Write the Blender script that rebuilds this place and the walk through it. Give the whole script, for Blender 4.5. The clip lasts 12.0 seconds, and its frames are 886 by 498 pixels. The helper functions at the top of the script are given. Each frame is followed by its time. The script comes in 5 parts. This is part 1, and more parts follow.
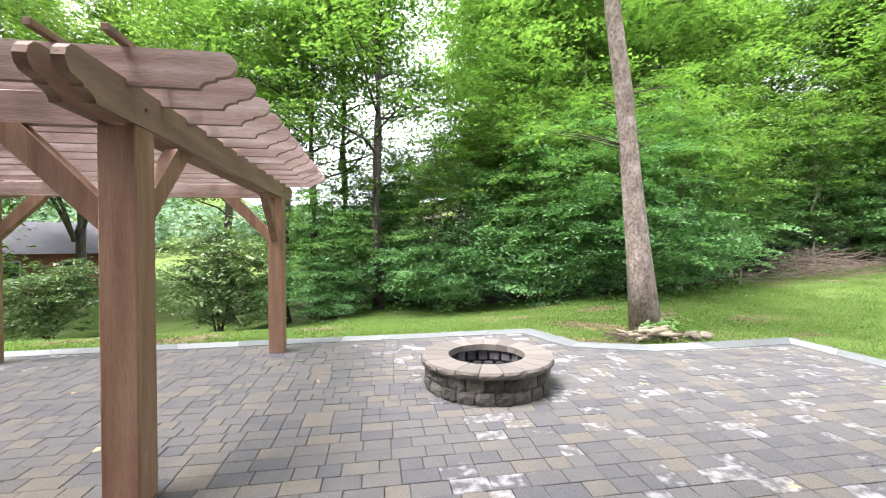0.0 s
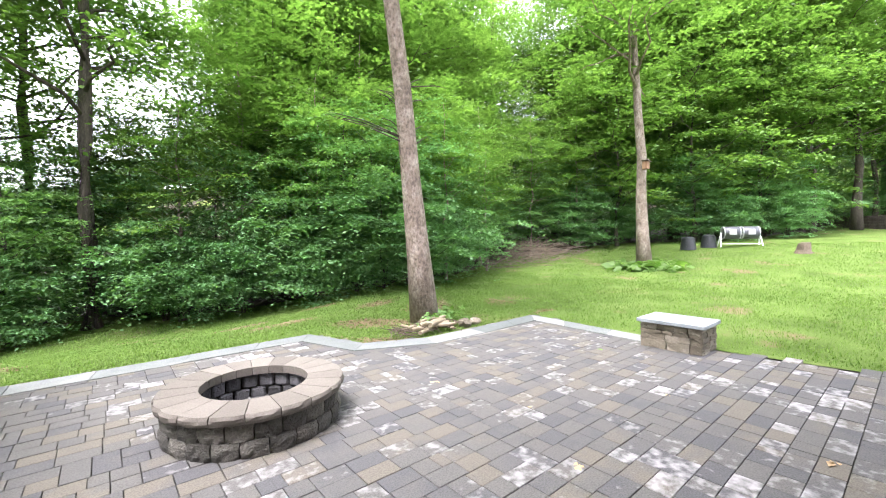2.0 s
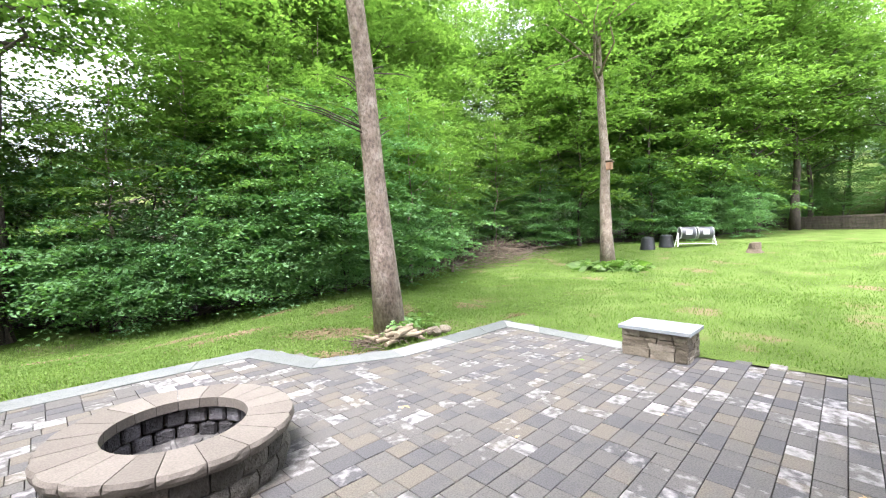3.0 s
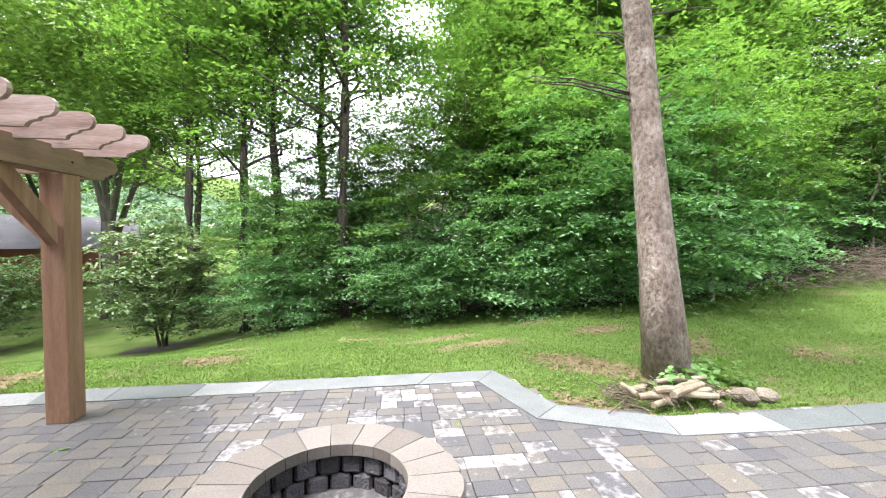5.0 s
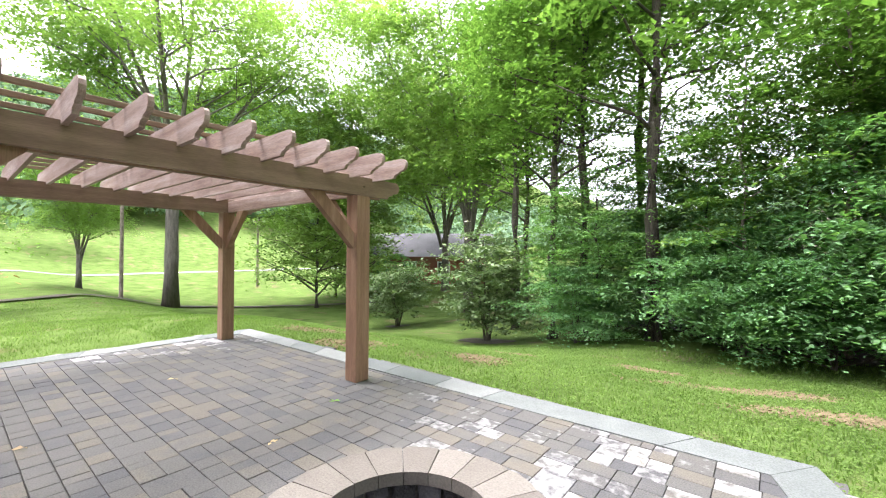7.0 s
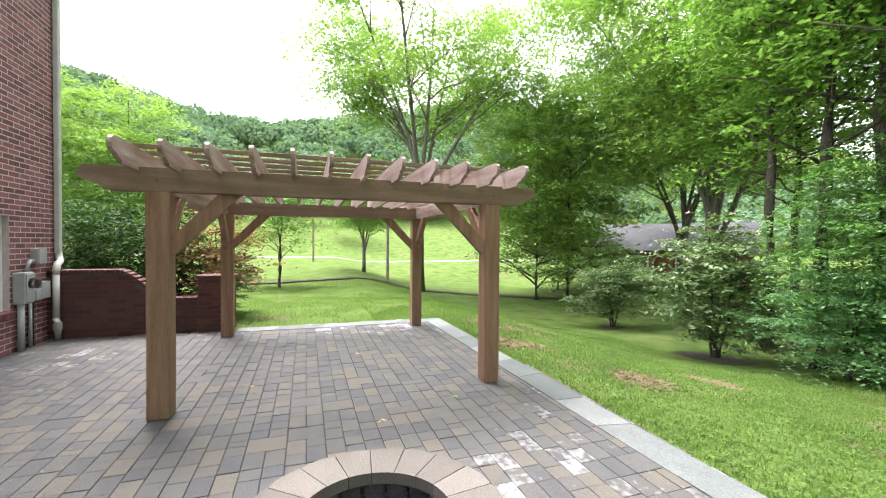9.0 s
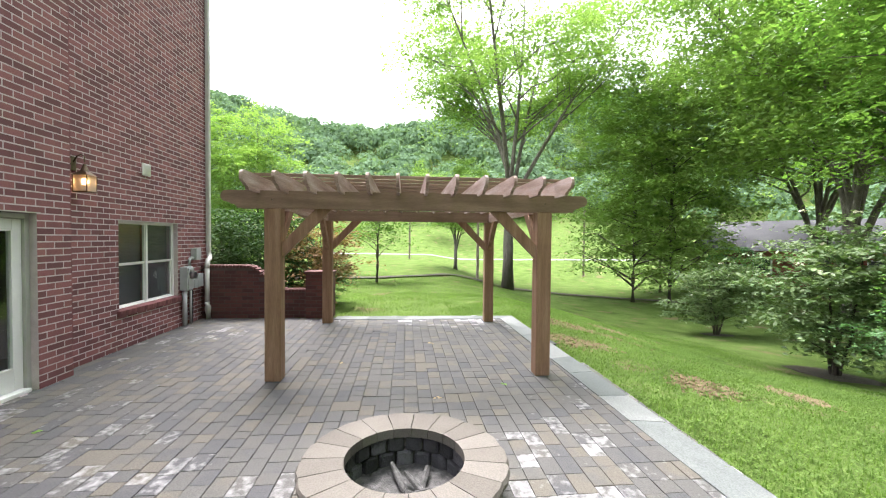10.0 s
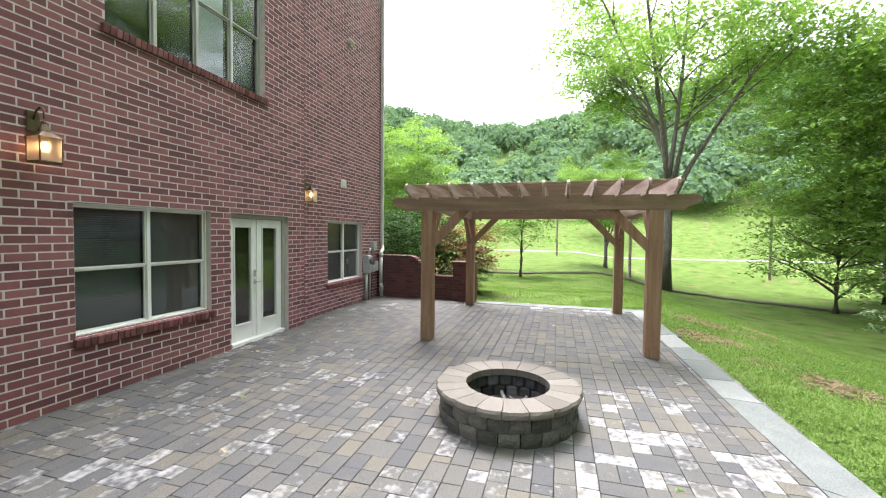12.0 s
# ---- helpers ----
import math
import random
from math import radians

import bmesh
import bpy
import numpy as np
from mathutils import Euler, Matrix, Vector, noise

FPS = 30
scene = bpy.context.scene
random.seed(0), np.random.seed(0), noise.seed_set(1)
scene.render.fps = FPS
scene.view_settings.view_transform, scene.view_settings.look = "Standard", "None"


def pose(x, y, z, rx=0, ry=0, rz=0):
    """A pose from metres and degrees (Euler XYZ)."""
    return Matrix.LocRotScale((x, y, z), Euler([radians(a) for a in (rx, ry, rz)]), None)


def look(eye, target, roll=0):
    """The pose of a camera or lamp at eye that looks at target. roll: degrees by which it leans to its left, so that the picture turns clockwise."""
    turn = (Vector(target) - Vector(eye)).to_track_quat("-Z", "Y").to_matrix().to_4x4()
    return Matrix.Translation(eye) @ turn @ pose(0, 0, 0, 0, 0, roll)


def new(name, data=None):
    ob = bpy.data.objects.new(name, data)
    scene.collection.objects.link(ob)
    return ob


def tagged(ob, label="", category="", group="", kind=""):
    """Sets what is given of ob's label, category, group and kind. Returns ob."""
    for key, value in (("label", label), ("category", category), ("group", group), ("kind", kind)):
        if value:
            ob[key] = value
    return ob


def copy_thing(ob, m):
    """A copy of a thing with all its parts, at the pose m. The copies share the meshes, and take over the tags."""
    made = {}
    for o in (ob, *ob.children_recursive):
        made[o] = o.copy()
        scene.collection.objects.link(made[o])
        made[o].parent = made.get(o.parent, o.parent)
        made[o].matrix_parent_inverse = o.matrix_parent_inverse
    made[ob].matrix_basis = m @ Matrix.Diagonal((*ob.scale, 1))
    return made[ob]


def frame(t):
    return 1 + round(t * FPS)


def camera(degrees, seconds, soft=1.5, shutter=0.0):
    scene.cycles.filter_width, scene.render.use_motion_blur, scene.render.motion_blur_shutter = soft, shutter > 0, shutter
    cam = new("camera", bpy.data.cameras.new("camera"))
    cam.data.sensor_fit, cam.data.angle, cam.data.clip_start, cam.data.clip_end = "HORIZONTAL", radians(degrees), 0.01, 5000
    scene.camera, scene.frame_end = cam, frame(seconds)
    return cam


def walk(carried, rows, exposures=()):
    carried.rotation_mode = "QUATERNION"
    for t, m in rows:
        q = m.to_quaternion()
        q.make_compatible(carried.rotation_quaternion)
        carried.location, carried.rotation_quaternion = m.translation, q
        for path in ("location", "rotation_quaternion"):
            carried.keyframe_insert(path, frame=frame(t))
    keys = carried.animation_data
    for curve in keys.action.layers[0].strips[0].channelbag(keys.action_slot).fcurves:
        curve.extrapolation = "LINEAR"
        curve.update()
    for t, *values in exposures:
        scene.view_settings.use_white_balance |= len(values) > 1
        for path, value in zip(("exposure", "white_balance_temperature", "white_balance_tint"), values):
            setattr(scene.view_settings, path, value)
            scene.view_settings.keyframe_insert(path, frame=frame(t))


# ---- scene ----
cam = camera(94.8, 12.0, 1.1)
PATH = [
    (0, (1.307, 1.10, 1.54), (1.618, 3.075, 1.526), -0.4),
    (0.5, (1.377, 1.225, 1.515), (1.895, 3.157, 1.503), -0.6),
    (1, (1.459, 1.371, 1.528), (2.239, 3.213, 1.501), -0.8),
    (1.5, (1.489, 1.573, 1.53), (2.545, 3.271, 1.489), -0.9),
    (2, (1.503, 1.814, 1.542), (2.788, 3.345, 1.487), -0.9),
    (2.5, (1.651, 2.094, 1.544), (3.077, 3.495, 1.483), -0.8),
    (2.7, (1.709, 2.168, 1.549), (3.151, 3.553, 1.491), -1.0),
    (4.3, (2.491, 3.012, 1.66), (3.319, 4.832, 1.599), -0.3),
    (4.5, (2.579, 3.097, 1.646), (3.246, 4.982, 1.59), -0.2),
    (5, (2.859, 3.315, 1.643), (3.088, 5.301, 1.598), -0.3),
    (5.5, (3.134, 3.517, 1.654), (2.947, 5.508, 1.615), -0.2),
    (6, (3.417, 3.739, 1.605), (2.815, 5.647, 1.598), -0.5),
    (6.5, (3.597, 3.953, 1.588), (2.643, 5.711, 1.597), 0.0),
    (7, (3.805, 4.174, 1.57), (2.545, 5.727, 1.589), 0.4),
    (7.2, (3.87, 4.264, 1.581), (2.51, 5.73, 1.599), 0.7),
    (8.8, (4.492, 5.084, 1.779), (2.631, 5.816, 1.748), 0.4),
    (9, (4.593, 5.191, 1.779), (2.697, 5.828, 1.745), 0.4),
    (9.5, (4.95, 5.376, 1.829), (2.992, 5.781, 1.79), 0.5),
    (10, (5.36, 5.527, 1.883), (3.369, 5.709, 1.833), 0.5),
    (10.5, (5.76, 5.644, 1.859), (3.761, 5.613, 1.808), 0.6),
    (11, (6.114, 5.78, 1.85), (4.127, 5.558, 1.794), 0.6),
    (11.5, (6.393, 5.897, 1.841), (4.432, 5.505, 1.776), 0.6),
    (12, (6.663, 5.992, 1.848), (4.738, 5.454, 1.777), 0.6),
]
walk(cam, [(t, look(eye, target, roll)) for t, eye, target, roll in PATH],
     exposures=[(0.0, 2.9, 6200, 20), (5.5, 2.88, 6200, 19), (9.0, 2.68, 6300, 17), (12.0, 2.66, 6250, 15)])

# ---- light: bright overcast sky ----
world = bpy.data.worlds.new("world")
scene.world = world
world.use_nodes = True
wn, wl = world.node_tree.nodes, world.node_tree.links
wn.clear()
sky = wn.new("ShaderNodeTexSky")
sky.sky_type = "NISHITA"
sky.sun_disc = False
sky.sun_elevation, sky.sun_rotation = radians(68), radians(250)
sky.air_density, sky.dust_density, sky.ozone_density = 1.0, 3.0, 1.0
pale = wn.new("ShaderNodeHueSaturation")
pale.inputs["Saturation"].default_value = 0.18
back = wn.new("ShaderNodeBackground")
back.inputs["Strength"].default_value = 0.15
wout = wn.new("ShaderNodeOutputWorld")
wl.new(sky.outputs["Color"], pale.inputs["Color"])
wl.new(pale.outputs["Color"], back.inputs["Color"])
wl.new(back.outputs["Background"], wout.inputs["Surface"])
sun_data = bpy.data.lights.new("sun", "SUN")
sun_data.energy, sun_data.angle, sun_data.color = 1.4, radians(25), (1.0, 0.96, 0.9)
sun = new("sun", sun_data)
sun.matrix_world = look((-9, -3.5, 24), (0, 0, 0))

# ---- materials ----
def rgb(c):
    return (c[0], c[1], c[2], 1.0)


def surface(name, colors, rough=0.8, scale=6.0, grain=60.0, bump=0.3, bump_size=0.01, metal=0.0, source="", stretch=(1, 1, 1), spec=0.5, detail=0.35):
    """A noise-varied surface: two scales of colour change, fine relief, and a hue for each piece where source says so."""
    m = bpy.data.materials.new(name)
    m.use_nodes = True
    n, l = m.node_tree.nodes, m.node_tree.links
    b = n["Principled BSDF"]
    b.inputs["Roughness"].default_value = rough
    b.inputs["Metallic"].default_value = metal
    b.inputs["Specular IOR Level"].default_value = spec
    pos = n.new("ShaderNodeTexCoord" if source == "" else "ShaderNodeNewGeometry")
    mp = n.new("ShaderNodeMapping")
    mp.inputs["Scale"].default_value = stretch
    l.new(pos.outputs["Object" if source == "" else "Position"], mp.inputs["Vector"])
    big = n.new("ShaderNodeTexNoise")
    big.inputs["Scale"].default_value = scale
    big.inputs["Detail"].default_value = 5
    fine = n.new("ShaderNodeTexNoise")
    fine.inputs["Scale"].default_value = grain
    fine.inputs["Detail"].default_value = 3
    l.new(mp.outputs["Vector"], big.inputs["Vector"])
    l.new(mp.outputs["Vector"], fine.inputs["Vector"])
    ramp = n.new("ShaderNodeValToRGB")
    ramp.color_ramp.elements[0].position, ramp.color_ramp.elements[1].position = 0.25, 0.75
    ramp.color_ramp.elements[0].color, ramp.color_ramp.elements[1].color = rgb(colors[0]), rgb(colors[-1])
    for i, c in enumerate(colors[1:-1]):
        ramp.color_ramp.elements.new(0.25 + 0.5 * (i + 1) / (len(colors) - 1)).color = rgb(c)
    if source:
        info = n.new("ShaderNodeObjectInfo" if source == "object" else "ShaderNodeNewGeometry")
        mix = n.new("ShaderNodeMath")
        mix.operation = "MULTIPLY_ADD"
        mix.inputs[1].default_value = 0.62
        part2 = n.new("ShaderNodeMath")
        part2.operation = "MULTIPLY_ADD"
        part2.inputs[1].default_value = 0.5
        part2.inputs[2].default_value = -0.06
        l.new(big.outputs["Fac"], part2.inputs[0])
        l.new(info.outputs["Random" if source == "object" else "Random Per Island"], mix.inputs[0])
        l.new(part2.outputs[0], mix.inputs[2])
        l.new(mix.outputs[0], ramp.inputs["Fac"])
    else:
        l.new(big.outputs["Fac"], ramp.inputs["Fac"])
    dark = n.new("ShaderNodeMixRGB")
    dark.blend_type = "MULTIPLY"
    dark.inputs["Fac"].default_value = detail
    grey = n.new("ShaderNodeValToRGB")
    grey.color_ramp.elements[0].position, grey.color_ramp.elements[1].position = 0.3, 0.62
    grey.color_ramp.elements[0].color = (0.35, 0.35, 0.35, 1)
    l.new(fine.outputs["Fac"], grey.inputs["Fac"])
    l.new(ramp.outputs["Color"], dark.inputs["Color1"])
    l.new(grey.outputs["Color"], dark.inputs["Color2"])
    l.new(dark.outputs["Color"], b.inputs["Base Color"])
    bp = n.new("ShaderNodeBump")
    bp.inputs["Strength"].default_value = bump
    bp.inputs["Distance"].default_value = bump_size
    l.new(fine.outputs["Fac"], bp.inputs["Height"])
    l.new(bp.outputs["Normal"], b.inputs["Normal"])
    return m


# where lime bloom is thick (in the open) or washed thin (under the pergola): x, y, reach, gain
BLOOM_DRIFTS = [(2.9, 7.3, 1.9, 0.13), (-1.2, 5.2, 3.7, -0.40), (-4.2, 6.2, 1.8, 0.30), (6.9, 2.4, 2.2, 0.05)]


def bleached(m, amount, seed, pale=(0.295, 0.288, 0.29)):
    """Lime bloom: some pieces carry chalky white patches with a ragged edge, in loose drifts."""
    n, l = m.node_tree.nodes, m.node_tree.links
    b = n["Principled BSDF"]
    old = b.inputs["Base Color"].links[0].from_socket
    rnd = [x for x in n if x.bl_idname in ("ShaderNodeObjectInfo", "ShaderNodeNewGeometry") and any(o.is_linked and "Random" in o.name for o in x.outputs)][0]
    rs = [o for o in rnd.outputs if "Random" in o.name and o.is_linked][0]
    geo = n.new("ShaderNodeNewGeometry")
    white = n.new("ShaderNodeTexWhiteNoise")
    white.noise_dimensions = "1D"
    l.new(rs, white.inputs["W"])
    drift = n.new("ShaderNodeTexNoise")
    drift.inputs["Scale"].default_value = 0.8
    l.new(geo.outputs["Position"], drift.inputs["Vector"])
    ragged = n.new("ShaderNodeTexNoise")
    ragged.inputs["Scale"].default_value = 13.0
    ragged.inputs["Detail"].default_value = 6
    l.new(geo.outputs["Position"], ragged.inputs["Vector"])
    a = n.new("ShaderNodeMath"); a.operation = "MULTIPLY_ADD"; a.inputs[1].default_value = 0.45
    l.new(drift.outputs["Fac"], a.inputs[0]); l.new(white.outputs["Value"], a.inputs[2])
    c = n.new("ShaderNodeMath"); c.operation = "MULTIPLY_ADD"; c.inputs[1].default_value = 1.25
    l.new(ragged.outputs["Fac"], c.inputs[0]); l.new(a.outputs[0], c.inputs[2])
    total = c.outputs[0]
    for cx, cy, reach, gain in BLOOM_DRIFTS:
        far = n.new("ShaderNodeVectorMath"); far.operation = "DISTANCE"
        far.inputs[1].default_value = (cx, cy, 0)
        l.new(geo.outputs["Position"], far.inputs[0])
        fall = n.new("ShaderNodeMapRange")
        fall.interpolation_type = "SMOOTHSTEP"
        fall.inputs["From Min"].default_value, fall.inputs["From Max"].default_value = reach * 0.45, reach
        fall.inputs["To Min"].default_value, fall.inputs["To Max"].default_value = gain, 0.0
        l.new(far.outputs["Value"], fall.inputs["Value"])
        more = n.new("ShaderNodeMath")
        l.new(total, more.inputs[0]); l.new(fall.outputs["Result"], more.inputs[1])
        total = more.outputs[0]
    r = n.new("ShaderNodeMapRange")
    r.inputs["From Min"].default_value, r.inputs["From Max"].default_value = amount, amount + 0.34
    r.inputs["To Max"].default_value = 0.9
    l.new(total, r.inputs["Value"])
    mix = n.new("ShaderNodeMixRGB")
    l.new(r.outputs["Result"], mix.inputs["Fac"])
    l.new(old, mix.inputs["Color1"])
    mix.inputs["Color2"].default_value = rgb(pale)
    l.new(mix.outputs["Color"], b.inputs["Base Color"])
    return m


def leaf_material(name, a, b_, trans=0.45, gloss=0.025):
    m = bpy.data.materials.new(name)
    m.use_nodes = True
    n, l = m.node_tree.nodes, m.node_tree.links
    n.clear()
    geo = n.new("ShaderNodeNewGeometry")
    cl = n.new("ShaderNodeTexNoise")
    cl.inputs["Scale"].default_value = 0.6
    l.new(geo.outputs["Position"], cl.inputs["Vector"])
    add = n.new("ShaderNodeMath"); add.operation = "MULTIPLY_ADD"; add.inputs[1].default_value = 0.5
    sub = n.new("ShaderNodeMath"); sub.operation = "MULTIPLY_ADD"; sub.inputs[1].default_value = 1.2; sub.inputs[2].default_value = -0.35
    l.new(cl.outputs["Fac"], sub.inputs[0])
    l.new(geo.outputs["Random Per Island"], add.inputs[0]); l.new(sub.outputs[0], add.inputs[2])
    mix = n.new("ShaderNodeMixRGB")
    l.new(add.outputs[0], mix.inputs["Fac"])
    mix.inputs["Color1"].default_value, mix.inputs["Color2"].default_value = rgb(a), rgb(b_)
    d = n.new("ShaderNodeBsdfDiffuse")
    t = n.new("ShaderNodeBsdfTranslucent")
    g = n.new("ShaderNodeBsdfGlossy")
    g.inputs["Roughness"].default_value = 0.45
    bright = n.new("ShaderNodeMixRGB"); bright.blend_type = "MULTIPLY"; bright.inputs["Fac"].default_value = 1.0
    bright.inputs["Color2"].default_value = (1.15, 1.3, 0.6, 1)
    l.new(mix.outputs["Color"], d.inputs["Color"])
    l.new(mix.outputs["Color"], bright.inputs["Color1"])
    l.new(bright.outputs["Color"], t.inputs["Color"])
    m1, m2 = n.new("ShaderNodeMixShader"), n.new("ShaderNodeMixShader")
    m1.inputs["Fac"].default_value, m2.inputs["Fac"].default_value = trans, gloss
    l.new(d.outputs[0], m1.inputs[1]); l.new(t.outputs[0], m1.inputs[2])
    l.new(m1.outputs[0], m2.inputs[1]); l.new(g.outputs[0], m2.inputs[2])
    out = n.new("ShaderNodeOutputMaterial")
    l.new(m2.outputs[0], out.inputs["Surface"])
    return m


def glass_material(name, tint=(0.8, 0.85, 0.85)):
    m = bpy.data.materials.new(name)
    m.use_nodes = True
    b = m.node_tree.nodes["Principled BSDF"]
    b.inputs["Base Color"].default_value = rgb(tint)
    b.inputs["Roughness"].default_value = 0.02
    b.inputs["Transmission Weight"].default_value = 1.0
    b.inputs["IOR"].default_value = 1.52
    return m


PAVER_COLORS = [(0.080, 0.080, 0.083), (0.091, 0.090, 0.089), (0.097, 0.095, 0.091), (0.100, 0.098, 0.093), (0.102, 0.0995, 0.094), (0.108, 0.104, 0.095), (0.126, 0.115, 0.096)]
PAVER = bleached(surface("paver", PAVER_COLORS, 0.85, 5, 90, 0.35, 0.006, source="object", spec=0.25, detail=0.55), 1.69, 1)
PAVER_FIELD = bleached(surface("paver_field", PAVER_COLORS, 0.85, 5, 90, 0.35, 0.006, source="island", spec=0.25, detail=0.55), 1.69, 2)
JOINT = surface("joint_sand", [(0.05, 0.048, 0.042), (0.09, 0.085, 0.07)], 0.95, 8, 120)
BLUESTONE = surface("bluestone", [(0.115, 0.128, 0.124), (0.16, 0.173, 0.168), (0.215, 0.225, 0.218)], 0.85, 3.5, 70, 0.4, 0.01, source="object", spec=0.25, detail=0.5)
SEAT_STONE = surface("seat_stone", [(0.20, 0.235, 0.25), (0.27, 0.30, 0.315), (0.33, 0.36, 0.37)], 0.8, 4, 70, 0.3, 0.006, spec=0.3, detail=0.3)
BRICK_COLORS = [(0.138, 0.049, 0.054), (0.182, 0.066, 0.070), (0.225, 0.083, 0.086), (0.275, 0.108, 0.107)]
BRICK = surface("brick", BRICK_COLORS, 0.85, 4, 110, 0.45, 0.006, source="object", detail=0.5)
BRICK_FIELD = surface("brick_field", BRICK_COLORS, 0.85, 4, 110, 0.45, 0.006, source="island", detail=0.5)
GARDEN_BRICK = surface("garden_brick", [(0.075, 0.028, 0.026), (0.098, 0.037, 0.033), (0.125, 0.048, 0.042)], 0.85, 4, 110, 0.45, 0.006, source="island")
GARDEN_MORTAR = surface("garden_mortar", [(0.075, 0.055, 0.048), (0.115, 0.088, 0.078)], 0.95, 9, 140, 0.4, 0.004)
MORTAR = surface("mortar", [(0.47, 0.40, 0.40), (0.64, 0.555, 0.55)], 0.95, 9, 140, 0.4, 0.004)
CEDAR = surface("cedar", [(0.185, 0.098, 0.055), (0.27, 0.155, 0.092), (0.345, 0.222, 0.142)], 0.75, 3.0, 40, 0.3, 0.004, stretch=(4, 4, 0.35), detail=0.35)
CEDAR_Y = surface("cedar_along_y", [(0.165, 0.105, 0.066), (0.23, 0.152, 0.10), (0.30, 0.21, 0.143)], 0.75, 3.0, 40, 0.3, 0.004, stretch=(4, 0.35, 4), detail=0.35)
# rafters and side beams: weathered paler, with sky light on their sides put in
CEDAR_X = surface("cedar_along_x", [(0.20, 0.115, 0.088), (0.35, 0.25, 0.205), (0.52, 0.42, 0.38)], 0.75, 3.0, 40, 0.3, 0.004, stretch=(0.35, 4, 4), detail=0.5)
BLOCK = surface("pit_block", [(0.055, 0.053, 0.046), (0.092, 0.088, 0.077), (0.135, 0.128, 0.110)], 0.92, 7, 60, 0.9, 0.02, source="object")
LINER = surface("pit_liner", [(0.03, 0.03, 0.032), (0.07, 0.07, 0.075), (0.13, 0.13, 0.14)], 0.9, 7, 60, 0.9, 0.02, source="object")
CAP = surface("pit_cap", [(0.122, 0.110, 0.096), (0.146, 0.132, 0.115), (0.168, 0.153, 0.135)], 0.9, 6, 80, 0.4, 0.008, source="object", spec=0.25, detail=0.35)
ASH = surface("ash", [(0.035, 0.035, 0.035), (0.075, 0.073, 0.07), (0.15, 0.147, 0.144)], 0.95, 14, 90, 0.6, 0.02)
BARK = surface("bark_pale", [(0.15, 0.115, 0.09), (0.27, 0.215, 0.175), (0.40, 0.345, 0.295)], 0.95, 4, 17, 0.9, 0.03, stretch=(1.5, 1.5, 1.0), detail=0.8)
BARK_DARK = surface("bark_dark", [(0.045, 0.038, 0.03), (0.085, 0.07, 0.055), (0.13, 0.11, 0.09)], 0.95, 4, 24, 1.0, 0.03, stretch=(2, 2, 0.4), detail=0.6)
BARK_GREY = surface("bark_grey", [(0.085, 0.075, 0.062), (0.145, 0.13, 0.108), (0.20, 0.18, 0.155)], 0.95, 4, 24, 0.8, 0.03, stretch=(2, 2, 0.4), detail=0.5)
LEAF_MID = leaf_material("leaf_mid", (0.097, 0.205, 0.066), (0.20, 0.355, 0.122))
LEAF_DEEP = leaf_material("leaf_deep", (0.088, 0.20, 0.085), (0.205, 0.375, 0.162), 0.45)
LEAF_LIGHT = leaf_material("leaf_light", (0.085, 0.172, 0.040), (0.185, 0.30, 0.086), 0.58)
LEAF_FAR = leaf_material("leaf_open", (0.14, 0.235, 0.065), (0.28, 0.40, 0.13), 0.52)
LEAF_GLOSS = leaf_material("leaf_magnolia", (0.088, 0.16, 0.057), (0.21, 0.285, 0.125), 0.3, 0.06)
# hill foliage with distance haze put into the colour: paler, bluer green
LEAF_HAZED = leaf_material("leaf_hazed", (0.11, 0.18, 0.115), (0.18, 0.265, 0.16), 0.3, 0.0)
LEAF_RUST = leaf_material("leaf_rust", (0.16, 0.10, 0.045), (0.30, 0.19, 0.10), 0.3, 0.015)
LEAF_EVERGREEN = leaf_material("leaf_evergreen", (0.022, 0.055, 0.02), (0.06, 0.11, 0.036), 0.25, 0.012)
PETAL = leaf_material("petal", (0.65, 0.60, 0.52), (0.75, 0.72, 0.66), 0.3)
GRASS = leaf_material("grass_blade", (0.082, 0.150, 0.035), (0.172, 0.255, 0.072), 0.5, 0.008)
CLOVER = leaf_material("clover", (0.088, 0.155, 0.036), (0.165, 0.245, 0.07), 0.4, 0.008)
LAWN = surface("lawn", [(0.062, 0.099, 0.023), (0.090, 0.141, 0.033), (0.112, 0.172, 0.043), (0.145, 0.181, 0.062)], 0.95, 0.9, 45, 0.8, 0.04, source="", detail=0.5, spec=0.03)


def bare_patches(m):
    n, l = m.node_tree.nodes, m.node_tree.links
    b = n["Principled BSDF"]
    old = b.inputs["Base Color"].links[0].from_socket
    t = n.new("ShaderNodeTexCoord")
    p = n.new("ShaderNodeTexNoise")
    p.inputs["Scale"].default_value, p.inputs["Detail"].default_value = 0.75, 6
    l.new(t.outputs["Object"], p.inputs["Vector"])
    r = n.new("ShaderNodeMapRange")
    r.inputs["From Min"].default_value, r.inputs["From Max"].default_value = 0.59, 0.69
    r.inputs["To Max"].default_value = 0.8
    l.new(p.outputs["Fac"], r.inputs["Value"])
    mix = n.new("ShaderNodeMixRGB")
    l.new(r.outputs["Result"], mix.inputs["Fac"])
    l.new(old, mix.inputs["Color1"])
    mix.inputs["Color2"].default_value = (0.17, 0.13, 0.08, 1)
    l.new(mix.outputs["Color"], b.inputs["Base Color"])


